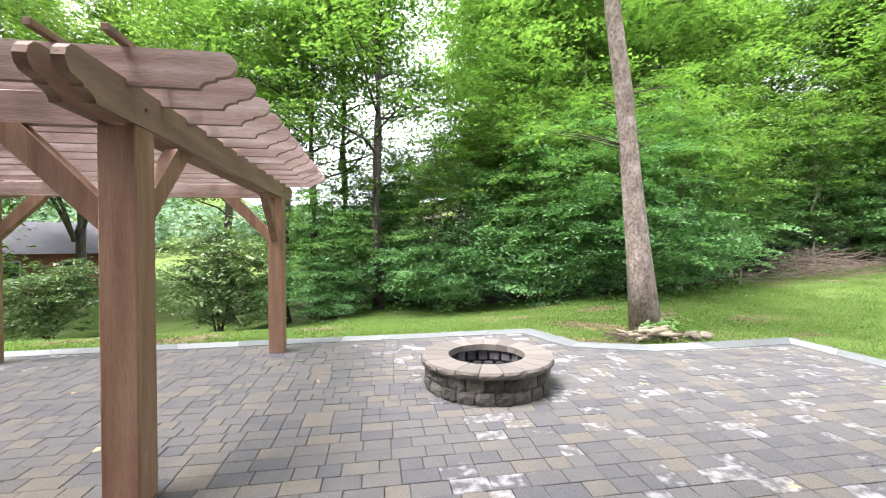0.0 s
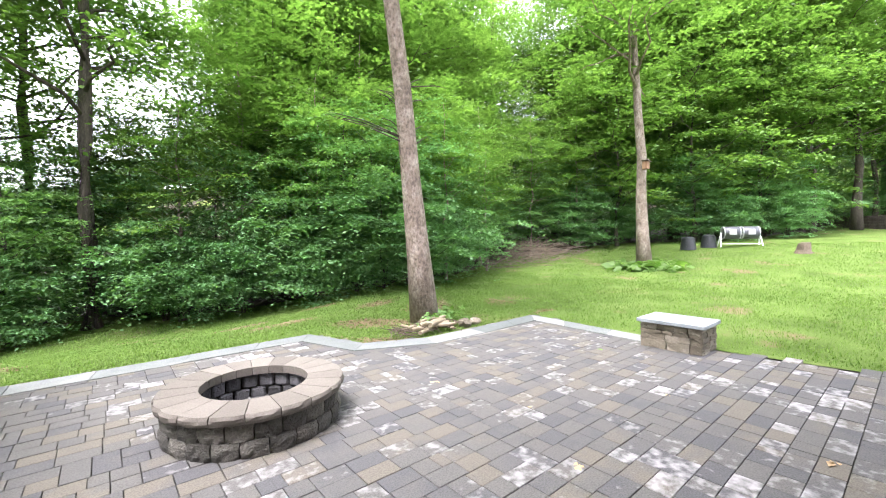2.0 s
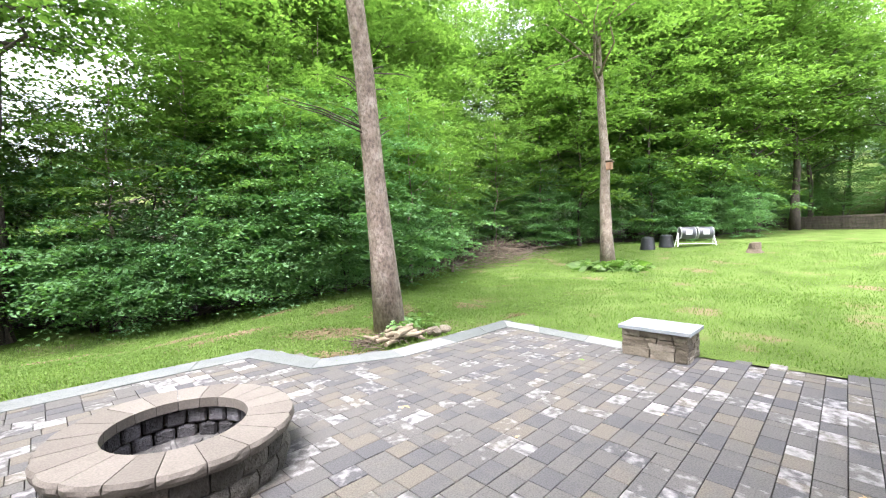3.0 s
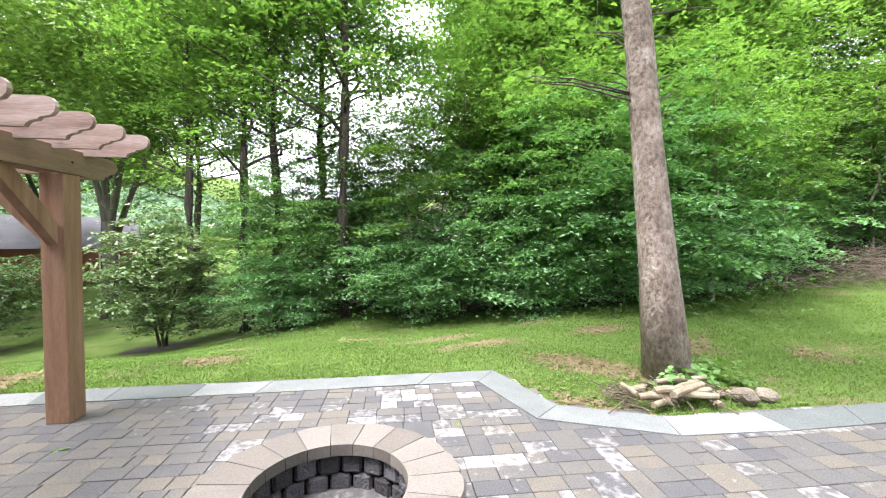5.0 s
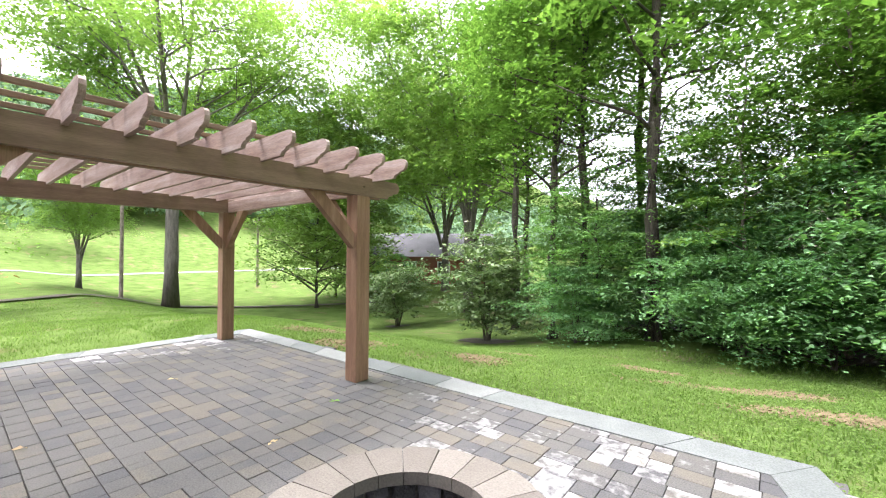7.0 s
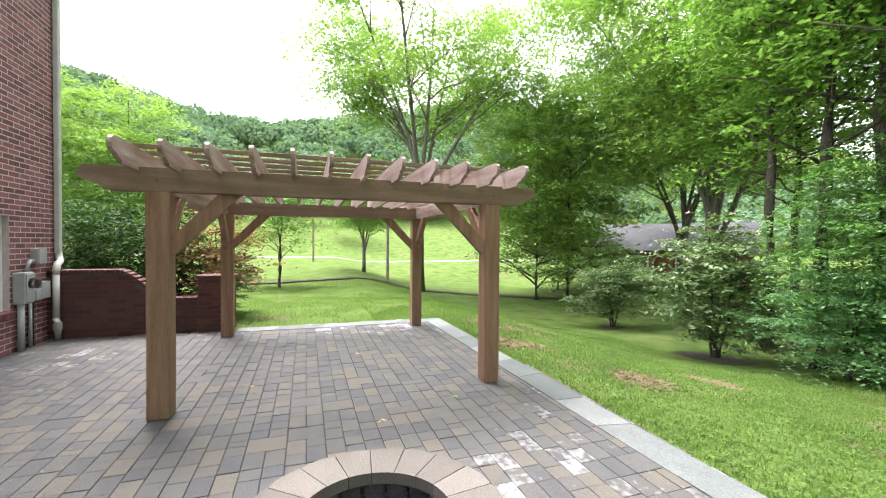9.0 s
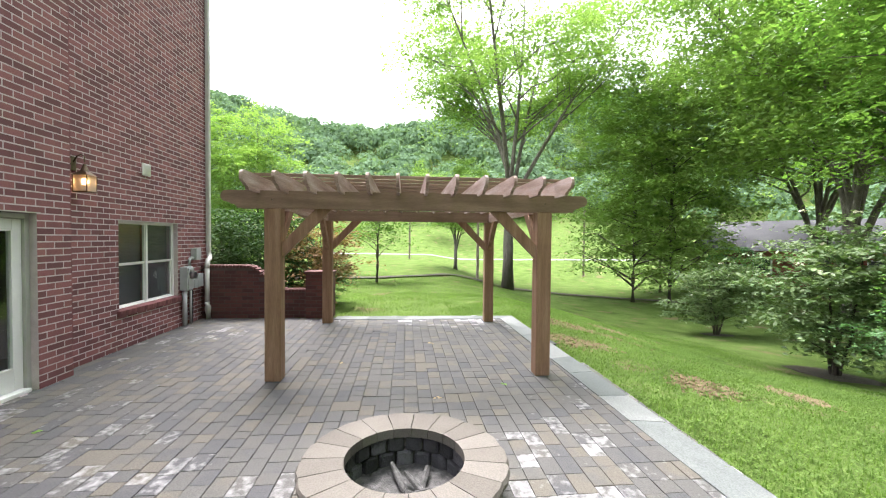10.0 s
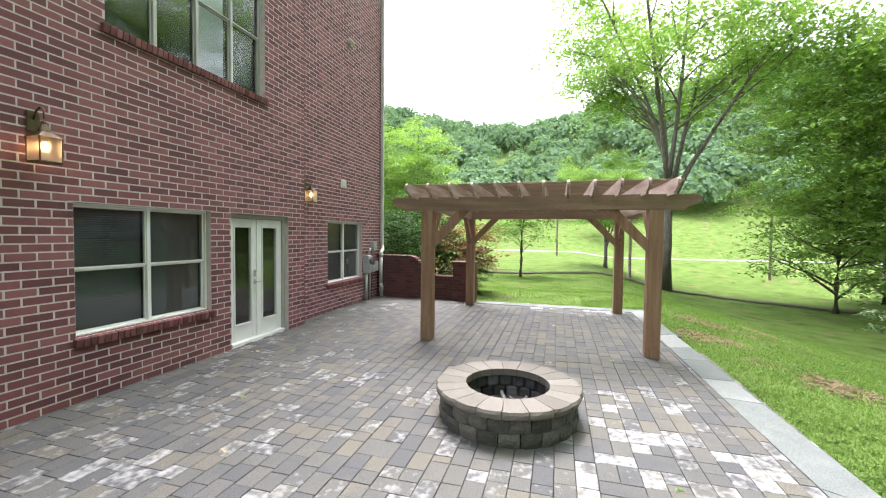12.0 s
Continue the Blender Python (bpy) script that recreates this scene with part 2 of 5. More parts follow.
bare_patches(LAWN)
SOIL = surface("soil", [(0.06, 0.046, 0.032), (0.11, 0.086, 0.06), (0.17, 0.135, 0.095)], 0.95, 3, 40, 0.7, 0.03)
TWIG = surface("dry_twig", [(0.10, 0.075, 0.055), (0.20, 0.155, 0.12), (0.30, 0.25, 0.20)], 0.95, 6, 40, 0.5, 0.01)
# litter darkened to hold foliage shade; the ditch and mulch beds share it
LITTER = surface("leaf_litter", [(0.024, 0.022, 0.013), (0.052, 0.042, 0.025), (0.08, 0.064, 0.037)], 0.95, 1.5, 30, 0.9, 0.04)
WHITE = surface("white_paint", [(0.70, 0.70, 0.68), (0.80, 0.80, 0.78)], 0.45, 3, 60, 0.08, 0.002, detail=0.08)
CREAM = surface("cream_trim", [(0.36, 0.36, 0.325), (0.46, 0.46, 0.42)], 0.5, 3, 60, 0.08, 0.002, detail=0.1)
BLIND = surface("window_blind", [(0.13, 0.137, 0.145), (0.17, 0.178, 0.187)], 0.7, 2, 90, 0.1, 0.002, stretch=(1, 1, 6))
SHADE = surface("window_shade", [(0.50, 0.52, 0.56), (0.58, 0.60, 0.64)], 0.8, 2, 90, 0.1, 0.002, detail=0.1)
# near-black colour stands in for the lack of light indoors
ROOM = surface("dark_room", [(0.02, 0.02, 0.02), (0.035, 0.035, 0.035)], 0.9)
GLASS = glass_material("glass")
BRONZE = surface("aged_bronze", [(0.10, 0.07, 0.045), (0.19, 0.14, 0.09)], 0.4, 12, 60, 0.2, 0.003, metal=0.8)
NICKEL = surface("nickel", [(0.45, 0.45, 0.44), (0.6, 0.6, 0.58)], 0.3, 12, 60, 0.05, 0.002, metal=1.0)
STEEL = surface("grey_steel", [(0.36, 0.375, 0.38), (0.45, 0.465, 0.47)], 0.5, 6, 60, 0.1, 0.002, metal=0.2, detail=0.15)
PVC = surface("pale_pipe", [(0.42, 0.42, 0.385), (0.54, 0.54, 0.50)], 0.45, 5, 50, 0.08, 0.002, detail=0.15)
FIELDSTONE = surface("fieldstone", [(0.105, 0.09, 0.065), (0.185, 0.16, 0.118), (0.26, 0.235, 0.185)], 0.9, 7, 50, 0.8, 0.02, source="object")
PLASTIC = surface("black_plastic", [(0.012, 0.014, 0.017), (0.03, 0.033, 0.036)], 0.4, 5, 50, 0.05, 0.002)
DRUM = surface("grey_drum", [(0.05, 0.055, 0.065), (0.09, 0.095, 0.105)], 0.4, 4, 50, 0.05, 0.002)
LOGWOOD = surface("cut_log", [(0.16, 0.125, 0.08), (0.26, 0.215, 0.145), (0.34, 0.29, 0.21)], 0.9, 9, 60, 0.5, 0.01)
ROADWAY = surface("pale_road", [(0.26, 0.255, 0.245), (0.33, 0.325, 0.31)], 0.9, 0.3, 8)
SLATE = surface("roof_shingle", [(0.06, 0.06, 0.066), (0.095, 0.095, 0.103)], 0.9, 1.2, 12)
FAR_BRICK = surface("far_brick", [(0.26, 0.09, 0.065), (0.36, 0.14, 0.10)], 0.9, 1.5, 14)
TEAL = surface("teal_plastic", [(0.02, 0.25, 0.34), (0.04, 0.33, 0.42)], 0.4)
BULB = bpy.data.materials.new("lit_bulb")
BULB.use_nodes = True
BULB.node_tree.nodes["Principled BSDF"].inputs["Emission Color"].default_value = (1.0, 0.62, 0.25, 1)
BULB.node_tree.nodes["Principled BSDF"].inputs["Emission Strength"].default_value = 4.0
FROST = glass_material("lantern_glass", (1.0, 0.93, 0.8))
FROST.node_tree.nodes["Principled BSDF"].inputs["Roughness"].default_value = 0.35


# ---- mesh helpers ----
def link_mesh(name, bm, material, smooth=False):
    me = bpy.data.meshes.new(name)
    bm.to_mesh(me)
    bm.free()
    me.materials.append(material)
    if smooth:
        me.polygons.foreach_set("use_smooth", [True] * len(me.polygons))
    return me


def part(name, bm, material, parent=None, label="", smooth=False):
    ob = new(name, link_mesh(name, bm, material, smooth))
    ob.parent = parent
    if label:
        ob["label"] = label
    return ob


def thing(name, place, label, category, group="", kind=""):
    e = new(name)
    e.empty_display_size = 0.2
    e.location = place
    return tagged(e, label, category, group, kind)


def raw_mesh(name, verts, faces, material):
    """verts (n,3) array and faces (m,k) array of one size."""
    me = bpy.data.meshes.new(name)
    verts, faces = np.asarray(verts, np.float32), np.asarray(faces, np.int32)
    me.vertices.add(len(verts))
    me.vertices.foreach_set("co", verts.ravel())
    k = faces.shape[1]
    me.loops.add(faces.size)
    me.loops.foreach_set("vertex_index", faces.ravel())
    me.polygons.add(len(faces))
    me.polygons.foreach_set("loop_start", np.arange(0, faces.size, k, dtype=np.int32))
    me.polygons.foreach_set("loop_total", np.full(len(faces), k, np.int32))
    me.update(calc_edges=True)
    me.polygons.foreach_set("use_smooth", [False] * len(faces))
    me.materials.append(material)
    return me


def box(bm, size, at, turn=None, bevel=0.0):
    m = Matrix.Translation(at) @ (turn or Matrix()) @ Matrix.Diagonal((*size, 1))
    made = bmesh.ops.create_cube(bm, size=1.0, matrix=m)
    if bevel:
        edges = {e for v in made["verts"] for e in v.link_edges}
        bmesh.ops.bevel(bm, geom=list(edges), offset=bevel, segments=1, affect="EDGES")
    return bm


def one_box(size, at, turn=None, bevel=0.0):
    return box(bmesh.new(), size, at, turn, bevel)


def span(lo, hi, bevel=0.0):
    return one_box([hi[i] - lo[i] for i in range(3)], [(hi[i] + lo[i]) / 2 for i in range(3)], None, bevel)


def tube(bm, points, radii, sides=8, cap=True):
    """A tube along points with a radius at each."""
    rings = []
    for i, p in enumerate(points):
        p = Vector(p)
        a = Vector(points[max(i - 1, 0)])
        b = Vector(points[min(i + 1, len(points) - 1)])
        d = (b - a).normalized()
        q = d.to_track_quat("Z", "Y")
        rings.append([bm.verts.new(p + q @ Vector((math.cos(2 * math.pi * k / sides), math.sin(2 * math.pi * k / sides), 0)) * radii[i]) for k in range(sides)])
    for r0, r1 in zip(rings, rings[1:]):
        for k in range(sides):
            bm.faces.new((r0[k], r0[(k + 1) % sides], r1[(k + 1) % sides], r1[k]))
    if cap:
        bm.faces.new(list(reversed(rings[0])))
        bm.faces.new(rings[-1])
    return bm


def prism(bm, outline, y0, y1, axis="y"):
    """Extrude a closed outline of (a, z) pairs between y0 and y1 along axis."""
    def at(a, z, y):
        return (a, y, z) if axis == "y" else (y, a, z)
    f = [bm.verts.new(at(a, z, y0)) for a, z in outline]
    g = [bm.verts.new(at(a, z, y1)) for a, z in outline]
    bm.faces.new(f)
    bm.faces.new(list(reversed(g)))
    for i in range(len(f)):
        k = (i + 1) % len(f)
        bm.faces.new((f[i], g[i], g[k], f[k]))
    bmesh.ops.recalc_face_normals(bm, faces=bm.faces[:])
    return bm


def smooth_step(a, b, x):
    t = np.clip((x - a) / (b - a), 0, 1)
    return t * t * (3 - 2 * t)


def height(x, y):
    """Height of the ground: level at the patio, falling a little west and north, climbing east and to the far hills."""
    x, y = np.asarray(x, float), np.asarray(y, float)
    h = -0.03 + 0 * x
    h = h - 0.55 * smooth_step(-5.5, -14, x) - 0.72 * smooth_step(8.3, 14.5, y) * smooth_step(9, 3, x)
    h = h + np.interp(x, [8, 14, 19, 26, 35, 45, 70, 120, 200], [0, 0.03, 0.17, 0.97, 1.35, 1.7, 6, 16, 30])
    h = h + smooth_step(15, 60, y) * smooth_step(-5, 14, x) * 9
    dip = 1.1 * smooth_step(8.2, 19, y) * smooth_step(2, -5, x) + 0.3 * smooth_step(-8, -24, x)
    h = h - dip * smooth_step(-52, -33, x) * smooth_step(35, 26, y)
    h = h + smooth_step(-58, -85, x) * 5 + smooth_step(-80, -190, x) * (50 + 10 * np.sin(y * 0.03 - 1.2)) + smooth_step(60, 200, y) * 12
    h = h + 0.02 * np.sin(x * 1.3) * np.cos(y * 1.1) * smooth_step(8.6, 10, np.abs(y - 1) + np.maximum(np.abs(x - 1.5) - 6.5, 0))
    return h


def gh(x, y):
    return float(height(x, y))


# ---- ground sheet ----
def axis_steps(lo, hi, near_lo, near_hi, step):
    a = list(np.arange(near_lo, near_hi, step))
    s, x = step, near_hi
    while x < hi:
        a.append(x)
        s *= 1.18
        x += s
    s, x = step, near_lo
    while x > lo:
        s *= 1.18
        x -= s
        a.insert(0, x)
    return np.array(a)


def sheet(name, xs, ys, lift, material):
    gx, gy = np.meshgrid(xs, ys)
    gz = height(gx, gy) + lift
    v = np.stack([gx.ravel(), gy.ravel(), gz.ravel()], 1)
    nx, ny = len(xs), len(ys)
    i = (np.arange(ny - 1)[:, None] * nx + np.arange(nx - 1)[None]).ravel()
    f = np.stack([i, i + 1, i + nx + 1, i + nx], 1)
    me = raw_mesh(name, v, f, material)
    me.polygons.foreach_set("use_smooth", [True] * len(me.polygons))
    return new(name, me)


ground = sheet("ground", axis_steps(-900, 900, -30, 40, 0.8), axis_steps(-900, 900, -20, 40, 0.8), 0, LAWN)
tagged(ground, "green mown lawn with clover and bare patches", "lawn", kind="structure")

# ---- patio ----
EDGE = [(-4.5, 3.9), (-4.42, 8.12), (4.05, 8.27), (4.42, 7.14), (5.28, 6.77), (6.2, 6.74), (7.9, 6.79), (7.78, 4.42)]
FIELD = EDGE + [(7.75, 3.5), (7.95, 1.75), (8.0, 0.9), (-0.45, 0.9), (-0.45, 0.7), (-4.45, 0.7), (-4.45, 3.9)]
bm = bmesh.new()
bm.faces.new([bm.verts.new((x, y, -0.012)) for x, y in FIELD])
bmesh.ops.solidify(bm, geom=bm.faces[:], thickness=0.1)
patio = part("patio", bm, JOINT)
tagged(patio, "paved patio of mixed grey and tan concrete pavers", "patio", kind="structure")


def offset_line(points, d):
    out = []
    for i, p in enumerate(points):
        p = Vector(p)
        a = Vector(points[i - 1]) if i else None
        b = Vector(points[i + 1]) if i + 1 < len(points) else None
        n1 = Vector(((p - a).y, -(p - a).x)).normalized() if a else None
        n2 = Vector(((b - p).y, -(b - p).x)).normalized() if b else None
        n = (n1 + n2).normalized() if n1 and n2 else (n1 or n2)
        k = 1 / max(0.6, n.dot(n1 or n2))
        out.append(p + n * d * k)
    return out


border = thing("patio_border", (0, 0, 0), "pale blue-grey bluestone slabs edging the patio", "stone border", kind="structure")
inner = offset_line(EDGE, 0.36)
rng = random.Random(3)
for i in range(len(EDGE) - 1):
    a0, a1, b0, b1 = Vector(EDGE[i]), Vector(EDGE[i + 1]), inner[i], inner[i + 1]
    n = max(1, round((a1 - a0).length / 0.85))
    cuts = [0.0] + [(k + rng.uniform(-0.15, 0.15)) / n for k in range(1, n)] + [1.0]
    for c0, c1 in zip(cuts, cuts[1:]):
        bm = bmesh.new()
        g = 0.004 / max(0.3, (a1 - a0).length)
        q = [a0.lerp(a1, c0 + g), a0.lerp(a1, c1 - g), b0.lerp(b1, c1 - g), b0.lerp(b1, c0 + g)]
        lift = 0.008 + rng.uniform(0, 0.005)
        top = [bm.verts.new((p.x, p.y, lift)) for p in q]
        low = [bm.verts.new((p.x, p.y, -0.05)) for p in q]
        bm.faces.new(list(reversed(top)))
        bm.faces.new(low)
        for k in range(4):
            bm.faces.new((top[k], top[(k + 1) % 4], low[(k + 1) % 4], low[k]))
        bmesh.ops.recalc_face_normals(bm, faces=bm.faces[:])
        part("slab", bm, BLUESTONE, border)

# ---- house ----
WALL_A, WALL_B = 1.08, 0.84          # faces of the projecting and the set-back brick wall
STEP_X, CORNER_X, EAST_X, TOP = -0.5, -4.8, 6.2, 10.5
OPEN_A = [(0.0, 1.42, 0.0, 2.15), (1.80, 3.57, 0.70, 2.16), (0.62, 3.22, 4.12, 6.35)]
OPEN_B = [(-3.51, -1.77, 0.64, 2.15)]


def wall_pieces(bm, x0, x1, z0, z1, y_face, depth, openings):
    xs = sorted({x0, x1, *[v for o in openings for v in o[:2]]})
    for a, b in zip(xs, xs[1:]):
        mid, z = (a + b) / 2, z0
        for o in sorted((o for o in openings if o[0] < mid < o[1]), key=lambda o: o[2]):
            if o[2] > z:
                box(bm, (b - a, depth, o[2] - z), (mid, y_face - depth / 2, (z + o[2]) / 2))
            z = o[3]
        if z < z1:
            box(bm, (b - a, depth, z1 - z), (mid, y_face - depth / 2, (z + z1) / 2))
    return bm


bm = wall_pieces(bmesh.new(), STEP_X, EAST_X, -0.05, TOP, WALL_A - 0.0014, 0.22, OPEN_A)
box(bm, (0.22, 0.45, TOP + 0.05), (STEP_X + 0.116, WALL_A - 0.24, (TOP - 0.05) / 2))
wall_a = part("wall_north", bm, MORTAR)
tagged(wall_a, "red-brown brick house wall with pale mortar", "brick wall", kind="structure")
bm = wall_pieces(bmesh.new(), CORNER_X + 0.006, STEP_X - 0.002, -0.05, TOP, WALL_B - 0.0014, 0.22, OPEN_B)
wall_b = part("wall_north_setback", bm, MORTAR)
tagged(wall_b, "set-back red-brown brick house wall", "brick wall", kind="structure")
bm = bmesh.new()
box(bm, (0.22, 9.4, TOP), (CORNER_X + 0.116, WALL_B - 0.23 - 4.7, TOP / 2 - 0.05))
tagged(part("wall_west", bm, BRICK_FIELD), "brick gable wall of the house", "brick wall", kind="structure")
tagged(part("wall_east", span((EAST_X - 0.22, -8.8, -0.05), (EAST_X, WALL_A - 0.24, TOP)), BRICK_FIELD), "brick side wall of the house", "brick wall", kind="structure")
tagged(part("wall_south", span((CORNER_X, -9.05, -0.05), (EAST_X, -8.82, TOP)), BRICK_FIELD), "brick rear wall of the house", "brick wall", kind="structure")
tagged(part("roof", span((CORNER_X - 0.3, -9.3, TOP + 0.01), (EAST_X + 0.3, WALL_A + 0.3, TOP + 0.25)), SLATE), "grey shingle roof slab of the house", "roof", kind="structure")
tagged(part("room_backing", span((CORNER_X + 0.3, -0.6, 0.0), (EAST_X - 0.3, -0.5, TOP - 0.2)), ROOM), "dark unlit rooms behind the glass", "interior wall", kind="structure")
tagged(part("floor", span((CORNER_X + 0.3, -0.5, -0.04), (EAST_X - 0.3, 0.55, 0.02)), ROOM), "interior floor, near-black for an unlit room", "floor", kind="structure")
tagged(part("ceiling", span((CORNER_X + 0.3, -0.5, 2.9), (EAST_X - 0.3, 0.55, 3.0)), ROOM), "interior ceiling, near-black for an unlit room", "ceiling", kind="structure")

BL, BH, BG = 0.2442, 0.0718, 0.0144   # brick length, height and joint


def lay_bricks(x0, x1, z0, z1, openings, seed):
    """Running-bond bricks as (x0, x1, z0, z1), cut at openings."""
    r = random.Random(seed)
    out, row, z = [], 0, z0
    while z + BH <= z1:
        blocked = sorted((o[0], o[1]) for o in openings if o[2] < z + BH * 0.7 and o[3] > z + BH * 0.3)
        runs, start = [], x0
        for a, b in blocked:
            runs.append((start, a))
            start = b
        runs.append((start, x1))
        for a, b in runs:
            x = x0 - (BL + BG) / 2 * (row % 2)
            while x < b:
                lo, hi = max(x, a), min(x + BL, b)
                if hi - lo > 0.03:
                    out.append((lo + r.uniform(-0.001, 0.001), hi, z + r.uniform(-0.001, 0.001), z + BH))
                x += BL + BG
        z += BH + BG
        row += 1
    return out


def brick_field(name, bricks, y_face, parent, seed, flip=False, material=None):
    r = np.random.default_rng(seed)
    b = np.array(bricks)
    n = len(b)
    out = y_face + r.uniform(-0.0006, 0.001, n)
    back = np.full(n, y_face - 0.02)
    e = 0.001
    v = np.zeros((n, 8, 3))
    for k, (ix, iz) in enumerate(((0, 2), (1, 2), (1, 3), (0, 3))):
        sx, sz = (e if ix == 0 else -e), (e if iz == 2 else -e)
        v[:, k] = np.stack([b[:, ix] + sx, out, b[:, iz] + sz], 1)
        v[:, k + 4] = np.stack([b[:, ix], back, b[:, iz]], 1)
    faces = np.array([[3, 2, 1, 0], [0, 1, 5, 4], [1, 2, 6, 5], [2, 3, 7, 6], [3, 0, 4, 7]])
    f = (np.arange(n)[:, None, None] * 8 + faces[None]).reshape(-1, 4)
    v = v.reshape(-1, 3)
    if flip:
        v = np.stack([v[:, 1], v[:, 0], v[:, 2]], 1)
        f = f[:, ::-1]
    ob = new(name, raw_mesh(name, v, f, material or BRICK_FIELD))
    ob.parent = parent
    return tagged(ob, kind="stuff")


all_a = lay_bricks(STEP_X, EAST_X, 0.0, TOP, OPEN_A, 1)
near_a = [b for b in all_a if 1.42 <= b[0] < 4.3 and b[2] < 2.6][:290]
brick_field("bricks", [b for b in all_a if b not in set(near_a)], WALL_A, wall_a, 4)
all_b = lay_bricks(CORNER_X, STEP_X, 0.0, TOP, OPEN_B, 2)
brick_field("bricks", all_b, WALL_B, wall_b, 5)
ret = lay_bricks(WALL_B + 0.0, WALL_A - 0.004, 0.0, TOP, [], 6)
brick_field("bricks", [(a, b, c, d) for a, b, c, d in ret], STEP_X + 0.0, wall_a, 6, True)


# ---- windows and door ----
def window(name, x0, x1, z0, z1, y_face, columns, label, rail=0.5, blind=True, sill=True, frame_mat=None, shade=-1):
    frame_mat = frame_mat or WHITE
    w = thing(name, ((x0 + x1) / 2, y_face - 0.1, z0), label, "window", kind="structure")
    c = Vector(w.location)

    def put(nm, lo, hi, mat, par=w, bevel=0.0, lab=""):
        o = part(nm, span([lo[i] - c[i] for i in range(3)], [hi[i] - c[i] for i in range(3)], bevel), mat, par, lab)
        return o
    ya, yb = y_face - 0.16, y_face - 0.085
    t, m, q = 0.024, 0.012, 0.024
    put("frame_side", (x0, ya, z0), (x0 + t, yb, z1), frame_mat, bevel=0.004)
    put("frame_side", (x1 - t, ya, z0), (x1, yb, z1), frame_mat, bevel=0.004)
    put("frame_head", (x0 + t, ya, z1 - t), (x1 - t, yb, z1), frame_mat, bevel=0.004)
    put("frame_sill", (x0 + t, ya, z0), (x1 - t, yb + 0.02, z0 + t), frame_mat, bevel=0.004)
    cw = (x1 - x0 - 2 * t) / columns
    for k in range(columns):
        a, b = x0 + t + cw * k, x0 + t + cw * (k + 1)
        if k:
            put("mullion", (a - 0.024, ya, z0 + t), (a + 0.024, yb + 0.004, z1 - t), frame_mat, bevel=0.004)
        zm = z0 + (z1 - z0) * rail
        for s, (lo, hi) in enumerate(((z0 + t, zm), (zm, z1 - t))):
            y0 = ya + (0.012 if s == 0 else 0.036)
            sash = put("sash", (a + m, y0, lo), (a + m + q, y0 + 0.024, hi), frame_mat)
            put("stile", (b - m - q, y0, lo), (b - m, y0 + 0.024, hi), frame_mat, sash)
            put("rail", (a + m + q, y0, lo), (b - m - q, y0 + 0.022, lo + q), frame_mat, sash)
            put("rail", (a + m + q, y0, hi - q), (b - m - q, y0 + 0.022, hi), frame_mat, sash)
            pane = put("pane", (a + m + q, y0 + 0.009, lo + q), (b - m - q, y0 + 0.013, hi - q), GLASS, sash)
            pane.visible_shadow = False
        if k == shade:
            put("shade", (a + 0.05, ya - 0.05, z0 + t), (b - 0.05, ya - 0.046, z1 - t), SHADE, lab="pale drawn window shade")
        if blind:
            bm = bmesh.new()
            z = z0 + t + 0.01
            while z < z1 - t - 0.02:
                box(bm, (cw - 0.07, 0.004, 0.03), ((a + b) / 2 - c.x, ya - 0.03 - c.y, z + 0.015 - c.z), Matrix.Rotation(radians(22), 4, "X"))
                z += 0.027
            part("blind", bm, BLIND, w, "grey closed slatted blind")
    if sill:
        bm = bmesh.new()
        x = x0 - 0.04
        while x < x1 + 0.02:
            box(bm, (0.062, 0.17, 0.095), (x + 0.031 - c.x, y_face - 0.03 - c.y, z0 - 0.045 - c.z), Matrix.Rotation(radians(-9), 4, "X"), 0.004)
            x += 0.071
        part("brick_sill", bm, BRICK_FIELD, w, "sloping rowlock brick sill")
    part("lintel", span((x0 - c.x - 0.05, -0.02, z1 - c.z), (x1 - c.x + 0.05, 0.102, z1 - c.z + 0.012)), CREAM, w, "thin painted steel lintel")
    return w


window("window_1", 1.80, 3.57, 0.70, 2.15, WALL_A, 2, "wide white double-hung window with grey blinds in brick wall")
window("window_2", -3.51, -1.77, 0.66, 2.14, WALL_B, 2, "white double-hung window with grey blinds in brick wall")
window("window_3", 0.62, 3.22, 4.16, 6.34, WALL_A, 4, "tall upper window with four pale framed lights", 0.46, False, True, CREAM, 1)


